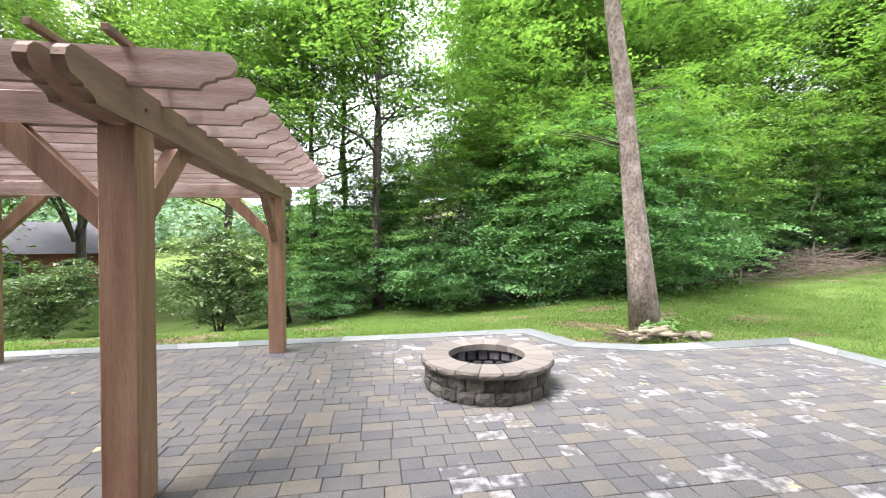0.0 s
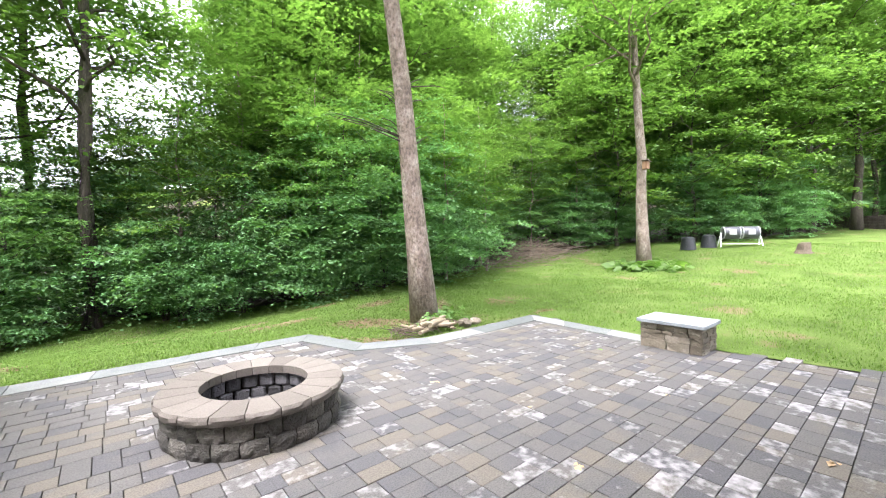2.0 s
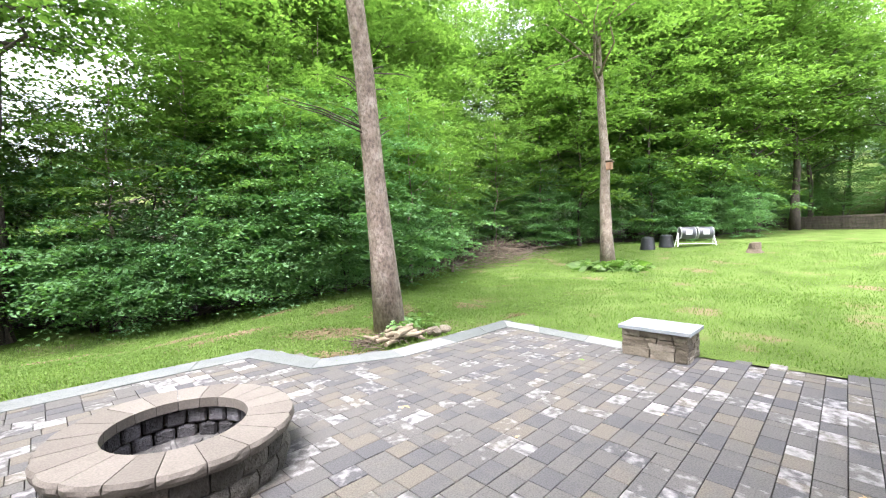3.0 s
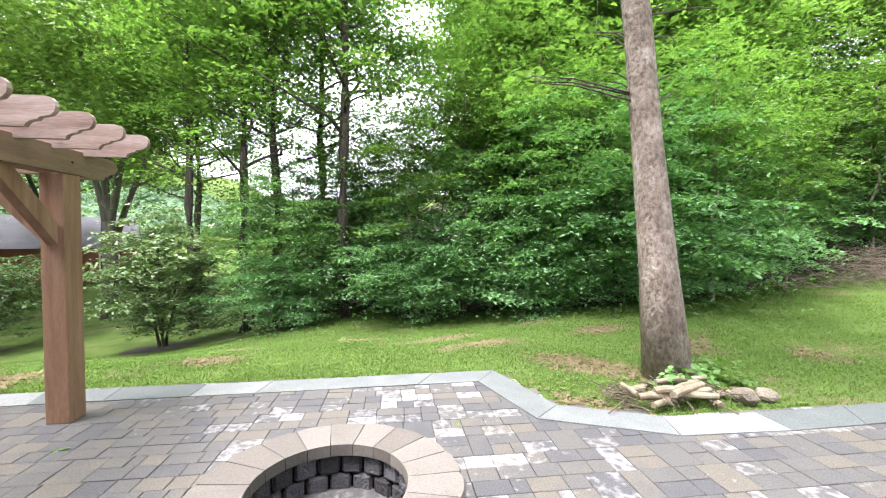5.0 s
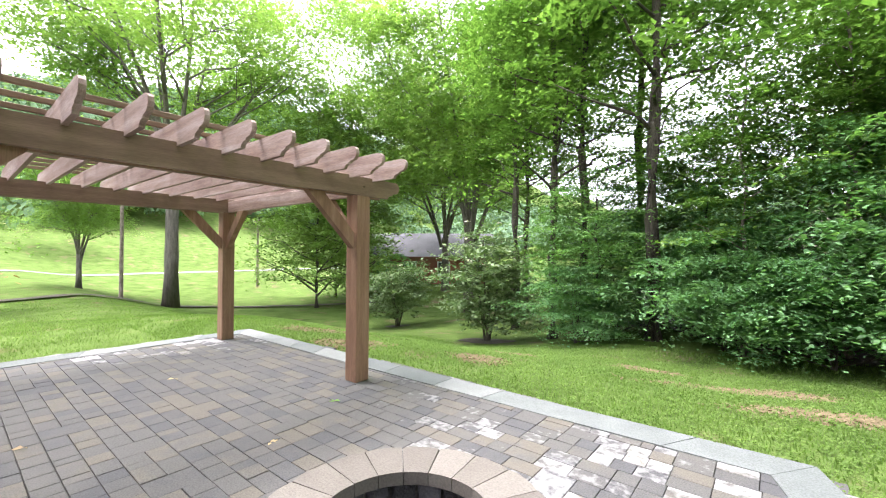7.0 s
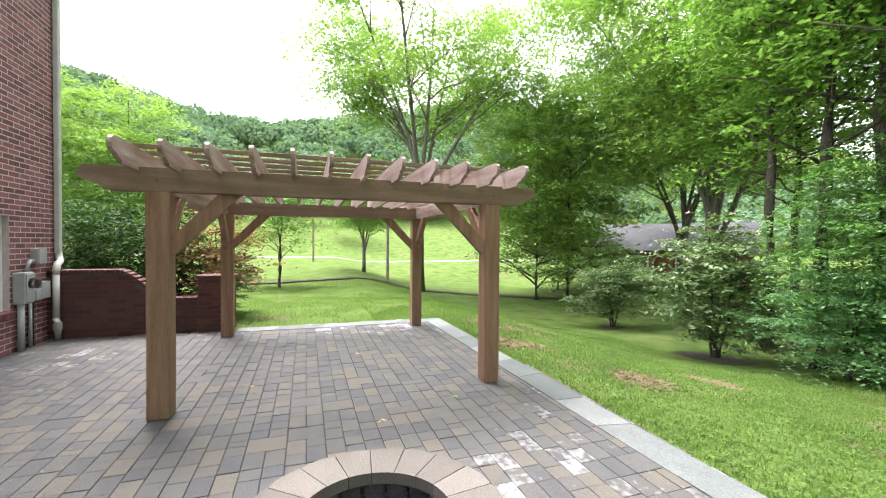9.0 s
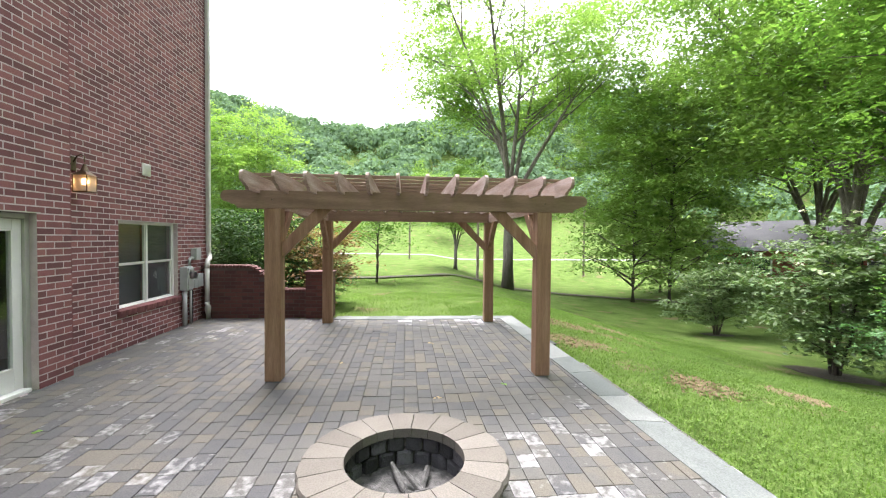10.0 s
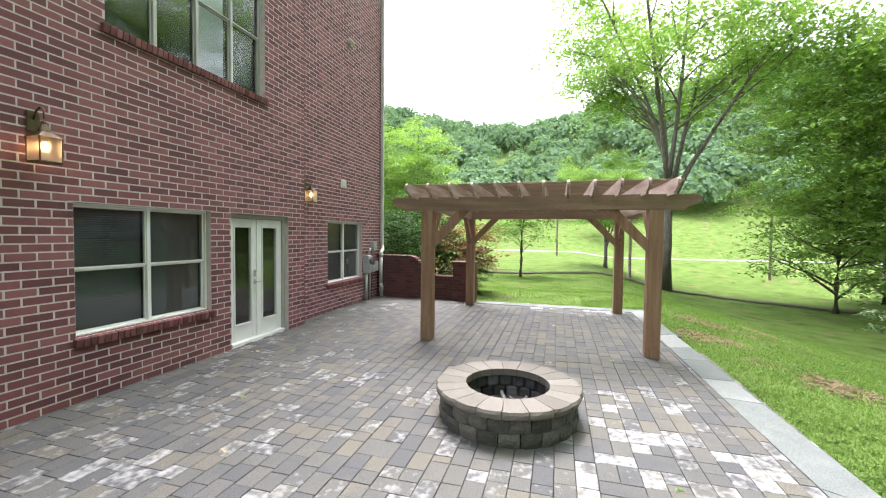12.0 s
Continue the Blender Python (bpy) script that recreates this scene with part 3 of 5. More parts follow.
def door():
    d = thing("door_1", (0.71, WALL_A - 0.12, 0.0), "closed white double french door with tall glass lights", "door", kind="structure")
    x0, x1, top = -0.71, 0.71, 2.14

    def put(nm, lo, hi, mat, par=d, bevel=0.003, lab=""):
        return part(nm, span(lo, hi, bevel), mat, par, lab)
    put("jamb", (x0, -0.09, 0.0), (x0 + 0.06, 0.035, top), CREAM)
    put("jamb", (x1 - 0.06, -0.09, 0.0), (x1, 0.035, top), CREAM)
    put("head", (x0 + 0.06, -0.09, top - 0.06), (x1 - 0.06, 0.035, top), CREAM)
    put("threshold", (x0 + 0.06, -0.09, 0.0), (x1 - 0.06, 0.09, 0.045), WHITE)
    for side in (-1, 1):
        a, b = (x0 + 0.065, -0.003) if side < 0 else (0.003, x1 - 0.065)
        z0, z1 = 0.05, top - 0.065
        leaf = put("leaf", (a, -0.045, z0), (a + 0.115, 0.0, z1), WHITE)
        put("stile", (b - 0.115, -0.045, z0), (b, 0.0, z1), WHITE, leaf)
        put("rail", (a + 0.115, -0.045, z0), (b - 0.115, 0.0, z0 + 0.25), WHITE, leaf)
        put("rail", (a + 0.115, -0.045, z1 - 0.12), (b - 0.115, 0.0, z1), WHITE, leaf)
        g0, g1 = z0 + 0.25, z1 - 0.12
        for lo, hi in (((a + 0.115, -0.05, g0), (a + 0.14, 0.012, g1)), ((b - 0.14, -0.05, g0), (b - 0.115, 0.012, g1)),
                       ((a + 0.14, -0.05, g0), (b - 0.14, 0.012, g0 + 0.025)), ((a + 0.14, -0.05, g1 - 0.025), (b - 0.14, 0.012, g1))):
            put("bead", lo, hi, WHITE, leaf)
        p = put("pane", (a + 0.14, -0.025, g0 + 0.025), (b - 0.14, -0.02, g1 - 0.025), GLASS, leaf, 0.0)
        p.visible_shadow = False
    put("astragal", (-0.02, 0.001, 0.06), (0.02, 0.018, top - 0.07), WHITE)
    bm = bmesh.new()
    box(bm, (0.05, 0.012, 0.12), (0.06, 0.008, 1.15), None, 0.004)
    box(bm, (0.042, 0.03, 0.042), (0.06, 0.028, 1.18), None, 0.008)
    part("deadbolt", bm, NICKEL, d, "nickel keypad deadbolt")
    bm = tube(bmesh.new(), [(0.06, 0.0, 1.0), (0.06, 0.05, 1.0), (0.05, 0.058, 1.0), (-0.04, 0.058, 0.995)], [0.012, 0.011, 0.011, 0.009])
    box(bm, (0.045, 0.01, 0.09), (0.06, 0.006, 1.0), None, 0.004)
    part("lever_handle", bm, NICKEL, d, "nickel lever handle", True)
    part("lintel", span((x0 - 0.05, 0.0, 2.15), (x1 + 0.05, 0.124, 2.162)), CREAM, d)
    return d


door()


# ---- pergola ----
POSTS = [(-0.18, 3.81), (-0.18, 7.42), (-3.86, 3.81), (-3.86, 7.42)]
BEAM_LOW, BEAM_HIGH, RAFTER_HIGH = 2.26, 2.485, 2.665
pergola = thing("pergola", (-2.02, 5.6, 0.0), "cedar pergola with scrolled rafter ends on four square posts", "pergola")


def scroll(a, low, high, out, n=6):
    """Outline of a beam end at a that points along out (+1 or -1): nose round at the top, hollow below."""
    h = high - low
    q = 0.33 * h
    p = [(a - out * 0.36, high)]
    for k in range(n + 1):
        t = math.pi * (0.5 - k / n)
        p.append((a - out * (q - q * math.cos(t)), high - q + q * math.sin(t)))
    for k in range(1, n):
        t = math.pi / 2 * k / n
        p.append((a - out * (q + 0.045 * math.sin(t)), high - 2 * q - 0.09 * h * (1 - math.cos(t))))
    for k in range(n + 1):
        t = math.pi / 2 * k / n
        p.append((a - out * (q + 0.045 + 0.085 * math.sin(t)), low + 0.23 * h * math.cos(t)))
    p.append((a - out * 0.36, low))
    return p


def board(a0, a1, low, high, c0, c1, axis):
    left, right = scroll(a0, low, high, -1), scroll(a1, low, high, 1)
    return prism(bmesh.new(), right + list(reversed(left)), c0, c1, axis)


def at_pergola(ob):
    ob.parent = pergola
    ob.location = -pergola.location
    return ob


for i, (x, y) in enumerate(POSTS):
    at_pergola(part("post", span((x - 0.102, y - 0.102, 0.0), (x + 0.102, y + 0.102, BEAM_LOW), 0.008), CEDAR))
for x in (-0.18, -3.86):
    for s in (-1, 1):
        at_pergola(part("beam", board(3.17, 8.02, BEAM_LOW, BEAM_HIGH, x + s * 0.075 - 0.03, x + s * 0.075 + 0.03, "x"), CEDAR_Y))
        for y in (3.81, 7.42):
            at_pergola(part("bolt", tube(bmesh.new(), [(x + s * 0.105, y, 2.37), (x + s * 0.116, y, 2.37)], [0.012, 0.012]), BRONZE))
for y in (3.81, 7.42):
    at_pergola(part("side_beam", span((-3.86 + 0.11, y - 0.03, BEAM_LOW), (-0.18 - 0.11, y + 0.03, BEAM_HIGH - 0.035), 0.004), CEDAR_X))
for x, y in POSTS:
    sx, sy = (-1 if x > -2 else 1), (1 if y < 5 else -1)
    for dx, dy in ((0, sy), (sx, 0)):
        bm = bmesh.new()
        o = [(0.085, 1.60), (0.095, 1.80), (0.53, BEAM_LOW), (0.74, BEAM_LOW)]
        if dy:
            prism(bm, [(y + dy * a, z) for a, z in o], x - 0.045, x + 0.045, "x")
        else:
            prism(bm, [(x + dx * a, z) for a, z in o], y - 0.045, y + 0.045, "y")
        at_pergola(part("brace", bm, CEDAR))
for k in range(12):
    y = 3.64 + (7.57 - 3.64) * k / 11
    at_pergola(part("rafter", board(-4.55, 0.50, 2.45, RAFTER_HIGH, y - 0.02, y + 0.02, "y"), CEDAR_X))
for k in range(12):
    x = -0.08 - 0.352 * k
    at_pergola(part("purlin", span((x - 0.02, 3.45, RAFTER_HIGH + 0.001), (x + 0.02, 7.78, RAFTER_HIGH + 0.042), 0.003), CEDAR_Y))

# ---- fire pit ----
PIT, CAP_TOP = Vector((2.49, 5.53, 0.0)), 0.335
pit = thing("fire_pit", PIT, "round fire pit of rough grey blocks with tan capstones", "fire pit")


def ring_block(r0, r1, a0, a1, z0, z1, rough, seed, n=4, overhang=0.0):
    """One block of a ring with a rough split outer face."""
    r = random.Random(seed)
    bm = bmesh.new()
    outer, inn = [], []
    levels = [z0, (z0 * 2 + z1) / 3, (z0 + 2 * z1) / 3, z1]
    for li, z in enumerate(levels):
        inset = 0.012 if li in (0, 3) else 0.0
        ro, ri = [], []
        for k in range(n + 1):
            a = a0 + (a1 - a0) * k / n
            ei = 0.010 if k in (0, n) else 0.0
            ro.append(bm.verts.new(((r1 - inset - ei + r.uniform(-rough, rough)) * math.cos(a), (r1 - inset - ei + r.uniform(-rough, rough)) * math.sin(a), z)))
            ri.append(bm.verts.new((r0 * math.cos(a), r0 * math.sin(a), z)))
        outer.append(ro)
        inn.append(ri)
    for i in range(3):
        for k in range(n):
            bm.faces.new((outer[i][k], outer[i][k + 1], outer[i + 1][k + 1], outer[i + 1][k]))
            bm.faces.new((inn[i][k + 1], inn[i][k], inn[i + 1][k], inn[i + 1][k + 1]))
        bm.faces.new((outer[i][0], outer[i + 1][0], inn[i + 1][0], inn[i][0]))
        bm.faces.new((outer[i][n], inn[i][n], inn[i + 1][n], outer[i + 1][n]))
    for k in range(n):
        bm.faces.new((outer[3][k], outer[3][k + 1], inn[3][k + 1], inn[3][k]))
        bm.faces.new((outer[0][k + 1], outer[0][k], inn[0][k], inn[0][k + 1]))
    return bm


def pit_ring(name, count, r0, r1, z0, z1, rough, material, turn, gap=0.008):
    step = 2 * math.pi / count
    for k in range(count):
        g = gap / ((r0 + r1) / 2)
        part(name, ring_block(r0, r1, turn + k * step + g / 2, turn + (k + 1) * step - g / 2, z0, z1, rough, k * 7 + count), material, pit)


pit_ring("block", 22, 0.50, 0.70, 0.0, 0.125, 0.010, BLOCK, 0.0)
pit_ring("block", 22, 0.50, 0.692, 0.129, 0.258, 0.010, BLOCK, 0.14)
pit_ring("capstone", 19, 0.425, 0.737, 0.262, CAP_TOP, 0.005, CAP, 0.05, 0.006)
for lv in range(2):
    step = 2 * math.pi / 20
    for k in range(20):
        a = lv * step / 2 + k * step
        bm = one_box((0.055, 0.132, 0.125), (0.475, 0, 0.065 + lv * 0.13), None, 0.016)
        o = part("liner_block", bm, LINER, pit)
        o.rotation_euler.z = a
bm = bmesh.new()
bmesh.ops.create_circle(bm, cap_ends=True, segments=32, radius=0.47)
bmesh.ops.subdivide_edges(bm, edges=bm.edges[:], cuts=3, use_grid_fill=True)
for v in bm.verts:
    v.co.z = 0.03 + 0.03 * noise.noise(v.co * 6)
part("ash_bed", bm, ASH, pit, "pale grey ash bed")
rng = random.Random(9)
for k in range(7):
    a, l = rng.uniform(0, 6.28), rng.uniform(0.09, 0.2)
    x, y = rng.uniform(-0.2, 0.2), rng.uniform(-0.2, 0.2)
    d = Vector((math.cos(a), math.sin(a), 0.15)) * l
    bm = tube(bmesh.new(), [Vector((x, y, 0.07)) - d, (x, y, 0.075), Vector((x, y, 0.08)) + d], [0.022, 0.026, 0.018], 7)
    charred = part("charred_log", bm, ASH, None)
    charred.location = PIT
    tagged(charred, "charred ash-covered stick lying in the fire pit", "log", "logs in the fire pit")

# ---- stone bench ----
bench = thing("stone_bench", (7.50, 4.00, 0.0), "low dry-stacked fieldstone bench with bluestone slab top", "bench")
part("core", one_box((0.42, 0.62, 0.34), (0, 0, 0.17)), SOIL, bench)
rng = random.Random(5)
for side in range(4):
    length = 0.76 if side % 2 == 0 else 0.54
    far = 0.27 if side % 2 == 0 else 0.38
    z = 0.0
    while z < 0.325:
        h = min(rng.choice((0.055, 0.08, 0.12)), 0.335 - z)
        u = -length / 2
        while u < length / 2 - 0.01:
            w = min(rng.uniform(0.12, 0.34), length / 2 - u)
            if length / 2 - u - w < 0.06:
                w = length / 2 - u
            bm = one_box((w - 0.010, 0.09, h - 0.008), (0, 0, 0))
            bmesh.ops.subdivide_edges(bm, edges=bm.edges[:], cuts=1, use_grid_fill=True)
            for v in bm.verts:
                v.co += Vector((rng.uniform(-1, 1), rng.uniform(-1, 1), rng.uniform(-1, 1))) * 0.008
            o = part("stone", bm, FIELDSTONE, bench)
            m = Matrix.Rotation(side * math.pi / 2, 4, "Z") @ Matrix.Translation((far - 0.045, u + w / 2, z + h / 2)) @ Matrix.Rotation(math.pi / 2, 4, "Z")
            o.matrix_basis = m
            u += w
        z += h
part("slab", one_box((0.62, 0.84, 0.05), (0, 0, 0.365), None, 0.006), SEAT_STONE, bench, "thick bluestone seat slab")

# ---- garden wall ----
garden = thing("garden_wall", (-4.6, 2.4, 0.0), "low dark brick garden wall with a swept top and square pier", "garden wall", kind="structure")


def wall_top(y):
    return 1.22 - 0.56 * float(smooth_step(1.85, 2.75, y))


ys = [0.84 + (3.2 - 0.84) * k / 40 for k in range(41)]
outline = [(0.85, 0.0)] + [(y, wall_top(y) - 0.05) for y in ys[1:]] + [(3.2, 0.0)]
bm = prism(bmesh.new(), [(y - 2.4, z) for y, z in outline], -0.14, 0.144, "x")
part("core", bm, GARDEN_MORTAR, garden)
rows = [b for b in lay_bricks(0.85, 3.2, 0.0, 1.2, [], 11) if b[3] < wall_top((b[0] + b[1]) / 2) - 0.05]
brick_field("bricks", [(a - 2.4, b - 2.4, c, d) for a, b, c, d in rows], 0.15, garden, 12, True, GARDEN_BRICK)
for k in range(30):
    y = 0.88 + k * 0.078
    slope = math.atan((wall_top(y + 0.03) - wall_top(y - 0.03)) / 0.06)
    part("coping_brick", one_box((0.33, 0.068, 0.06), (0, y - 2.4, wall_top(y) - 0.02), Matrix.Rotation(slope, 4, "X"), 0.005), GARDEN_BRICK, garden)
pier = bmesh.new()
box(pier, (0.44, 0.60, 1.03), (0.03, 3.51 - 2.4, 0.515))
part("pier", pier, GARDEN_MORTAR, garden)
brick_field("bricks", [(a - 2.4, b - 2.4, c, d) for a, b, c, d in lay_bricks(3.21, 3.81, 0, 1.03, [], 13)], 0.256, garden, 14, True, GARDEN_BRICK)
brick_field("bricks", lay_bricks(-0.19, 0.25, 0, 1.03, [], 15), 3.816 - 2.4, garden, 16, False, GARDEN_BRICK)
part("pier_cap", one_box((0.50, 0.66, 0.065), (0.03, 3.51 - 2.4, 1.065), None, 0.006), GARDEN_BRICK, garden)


# ---- plants ----
def leaf_cloud(name, centers, outs, size, per, spread, material, seed, flat=0.35, droop=0.3, thick=0.12, plain=False):
    """Sprays of small folded leaves: each spray a ragged, nearly level fan round its centre, reaching along its out direction."""
    r = np.random.default_rng(seed)
    s = len(centers)
    n = s * per
    c = np.repeat(np.asarray(centers, float), per, 0)
    o = np.repeat(np.asarray(outs, float), per, 0)
    o[:, 2] *= 0.3
    o /= np.linalg.norm(o, axis=1, keepdims=True) + 1e-6
    side = np.stack([-o[:, 1], o[:, 0], np.zeros(n)], 1)
    side /= np.linalg.norm(side, axis=1, keepdims=True) + 1e-6
    sp = np.repeat(r.uniform(0.6, 1.35, s), per) * spread
    u, w = r.normal(0, 0.55, n), r.normal(0, 0.42, n)
    p = c + o * (u * sp)[:, None] + side * (w * sp)[:, None]
    p[:, 2] += r.normal(0, thick, n) * sp - droop * np.maximum(u, 0) ** 2 * sp
    ang = r.uniform(0, 2 * np.pi, n)
    d = o * np.cos(ang)[:, None] + side * np.sin(ang)[:, None]
    d[:, 2] += r.normal(-0.25, 0.3, n)
    d /= np.linalg.norm(d, axis=1, keepdims=True)
    up = np.stack([r.normal(0, flat, n), r.normal(0, flat, n), np.ones(n)], 1)
    q = np.cross(d, up)
    q /= np.linalg.norm(q, axis=1, keepdims=True) + 1e-6
    nn = np.cross(q, d)
    k = size * r.uniform(0.6, 1.4, n)[:, None]
    if plain:
        v = np.stack([p + q * k * 0.34, p + d * k, p - q * k * 0.34], 1).reshape(-1, 3)
        return raw_mesh(name, v, np.arange(3 * n).reshape(n, 3), material)
    v = np.stack([p, p + d * k * 0.45 + q * k * 0.30 + nn * k * 0.07, p + d * k, p + d * k * 0.45 - q * k * 0.30 + nn * k * 0.07], 1).reshape(-1, 3)
    return raw_mesh(name, v, np.arange(4 * n).reshape(n, 4), material)


def bent(a, b, r, bend, n=5):
    a, b = Vector(a), Vector(b)
    l = (b - a).length
    pts = [a]
    for k in range(1, n):
        t = k / n
        pts.append(a.lerp(b, t) + Vector((r.uniform(-1, 1), r.uniform(-1, 1), r.uniform(-0.3, 0.9))) * bend * l * math.sin(math.pi * t))
    return pts + [b]


def tree(name, label, tall, trunk_r, crown_low, crown_r, sprays, per, leaf, spread, seed, bark, leaves, trunks=1, lean=(0, 0), limbs=12, shell=0.45, droop=0.3, category="tree", splay=0.5, sway=0.03, thick=0.12, plain=False):
    """A trunk with roots flare, limbs and a crown of leaf sprays at and around the limbs' ends."""
    r = random.Random(seed)
    e = thing(name, (0, 0, 0), label, category)
    bm = bmesh.new()
    tips = []
    for k in range(trunks):
        a = 6.28 * k / trunks + r.uniform(0, 1)
        off = Vector((math.cos(a), math.sin(a), 0)) * (trunk_r * 0.9 if trunks > 1 else 0)
        top = off + Vector((lean[0] * tall, lean[1] * tall, tall * r.uniform(0.8, 0.92))) + off * (splay * 10 if trunks > 1 else 0)
        pts = bent(off + Vector((0, 0, -0.15)), top, r, sway, 9)
        rad = [trunk_r * (1.35 if i == 0 else (1.08 if i == 1 else 1.0)) * (1 - 0.8 * i / 9) * (0.75 if trunks > 1 else 1) for i in range(len(pts))]
        tube(bm, pts, rad, 10)
        for j in range(limbs // trunks):
            t = crown_low / tall + (0.95 - crown_low / tall) * (j + r.random()) / (limbs // trunks)
            t = min(max(t * 0.95, 0.05), 0.97)
            i = min(int(t * 9), 8)
            st = pts[i].lerp(pts[i + 1], t * 9 - i)
            az = r.uniform(0, 6.28)
            ln = crown_r * r.uniform(0.55, 1.05) * (1 - 0.5 * max(0, t - 0.55))
            en = st + Vector((math.cos(az), math.sin(az), r.uniform(0.1, 0.7))) * ln
            lp = bent(st, en, r, 0.08, 4)
            r0 = rad[i] * 0.42
            tube(bm, lp, [r0, r0 * 0.8, r0 * 0.6, r0 * 0.4, r0 * 0.15], 6)
            tips += [(p, (en - st).normalized()) for p in lp[2:]]
    part("trunk", bm, bark, e, smooth=True)
    cs, os_ = [], []
    mid = Vector((lean[0] * tall * 0.7, lean[1] * tall * 0.7, (crown_low + tall) / 2))
    half = (tall - crown_low) / 2
    for k in range(sprays):
        if tips and r.random() < 0.55:
            p, o = r.choice(tips)
            p = p + Vector((r.gauss(0, 1), r.gauss(0, 1), r.gauss(0, 0.6))) * spread * 0.8
        else:
            d = Vector((r.gauss(0, 1), r.gauss(0, 1), r.gauss(0, 1))).normalized()
            q = r.random() ** shell
            p = mid + Vector((d.x * crown_r * q, d.y * crown_r * q, d.z * half * q))
        o = Vector((p.x - mid.x, p.y - mid.y, 0.05))
        cs.append(p[:])
        os_.append((o.normalized() if o.length > 0.01 else Vector((1, 0, 0)))[:])
    crown = new("crown", leaf_cloud("crown", cs, os_, leaf, per, spread, leaves, seed, droop=droop, thick=thick, plain=plain))
    crown.parent = e
    return e


def forked_tree(name, label, tall, trunk_r, fork, stems, wide, low, sprays, per, leaf, spread, seed, bark, leaves, lean=0.0):
    """A trunk that forks low into several rising stems, side branches off each, and airy clumps of leaves round their ends."""
    r = random.Random(seed)
    e = thing(name, (0, 0, 0), label, "tree")
    bm = bmesh.new()
    tips = []
    tube(bm, [(0, 0, -0.2), (0.02, 0, fork * 0.4), (0, 0.02, fork * 1.05)], [trunk_r * 1.4, trunk_r, trunk_r * 0.9], 12)
    for k in range(stems):
        az = 6.283 * (k + r.uniform(-0.25, 0.25)) / stems
        reach = wide * r.uniform(0.45, 0.8) * (0.25 if k == 0 else 1)
        top = tall * r.uniform(0.82, 0.97) * (1 - 0.12 * reach / wide)
        pts = []
        for j in range(9):
            t = j / 8
            d = reach * (0.15 * t + 0.85 * t ** 1.3) + 0.02 * tall * math.sin(3 * t + k)
            pts.append(Vector((math.cos(az) * d + lean * t * tall, math.sin(az) * d, fork * 0.85 + (top - fork * 0.85) * t)))
        rad = [trunk_r * 0.46 * (1 - 0.93 * j / 8) for j in range(9)]
        tube(bm, pts, rad, 8)
        for j in range(9):
            t = 0.22 + 0.76 * (j + r.random()) / 9
            i = min(int(t * 8), 7)
            st = pts[i].lerp(pts[i + 1], t * 8 - i)
            a2 = az + r.uniform(-1.7, 1.7)
            ln = wide * r.uniform(0.28, 0.55) * (1.15 - 0.55 * t)
            en = st + Vector((math.cos(a2), math.sin(a2), r.uniform(0.15, 0.9))) * ln
            if en.z < low:
                en.z = low + r.uniform(0, 0.08 * tall)
            lp = bent(st, en, r, 0.07, 4)
            r0 = rad[i] * 0.5 + 0.01
            tube(bm, lp, [r0, r0 * 0.75, r0 * 0.55, r0 * 0.35, r0 * 0.12], 6)
            for q in lp[2:]:
                tips.append(q)
            for _ in range(3):
                q = lp[3] + Vector((r.uniform(-1, 1), r.uniform(-1, 1), r.uniform(-0.2, 0.8))) * ln * 0.4
                tube(bm, [lp[2], lp[2].lerp(q, 0.5) + Vector((0, 0, 0.1)), q], [r0 * 0.4, r0 * 0.25, r0 * 0.08], 5)
                tips += [q, q]
        tips += pts[7:]
    part("trunk", bm, bark, e, smooth=True)
    cs, os_ = [], []
    for k in range(sprays):
        p = r.choice(tips) + Vector((r.gauss(0, 0.8), r.gauss(0, 0.8), r.gauss(0, 0.55))) * spread
        o = Vector((p.x, p.y, 0.05))
        cs.append(p[:])
        os_.append((o.normalized() if o.length > 0.01 else Vector((1, 0, 0)))[:])
    crown = new("crown", leaf_cloud("crown", cs, os_, leaf, per, spread, leaves, seed, flat=0.6, droop=0.35, thick=0.22, plain=True))
    crown.parent = e
    return e


def place(e, x, y, turn=0.0, size=1.0, sink=0.0):
    e.matrix_basis = pose(x, y, gh(x, y) - sink, 0, 0, turn) @ Matrix.Diagonal((size, size, size, 1))
    return e


def again(e, x, y, turn, size=1.0):
    c = copy_thing(e, pose(x, y, gh(x, y), 0, 0, turn))
    c.scale = (size, size, size)
    return c


# the two lawn trees near the patio
lone = tree("lawn_tree", "straight pale-barked tree standing beside the patio corner", 15, 0.215, 7.5, 4.0, 170, 42, 0.16, 0.8, 21, BARK, LEAF_MID, lean=(-0.085, 0.01), limbs=16, sway=0.006)
place(lone, 6.08, 7.80)
r = random.Random(4)
for k in range(15):
    a = r.choice((r.uniform(0.3, 1.2), r.uniform(2.0, 2.8)))
    z = r.choice((3.7, 3.9, 4.2, 4.5, 4.8))
    d = r.uniform(0.5, 1.5)
    c = Vector((math.cos(a) * d - 0.3, math.sin(a) * d, z + r.uniform(-0.2, 0.2)))
    o = new("sprout", leaf_cloud("sprout", [c[:]], [(math.cos(a), math.sin(a), 0.1)], 0.14, 16, 0.28, LEAF_LIGHT, 80 + k))
    o.parent = lone
    tagged(o, kind="stuff")
    part("twig", tube(bmesh.new(), [(-0.085 * c.z, 0, c.z - 0.4), (c.x * 0.6 - 0.1, c.y * 0.5, c.z - 0.12), c], [0.016, 0.010, 0.004], 5), BARK_DARK, lone)
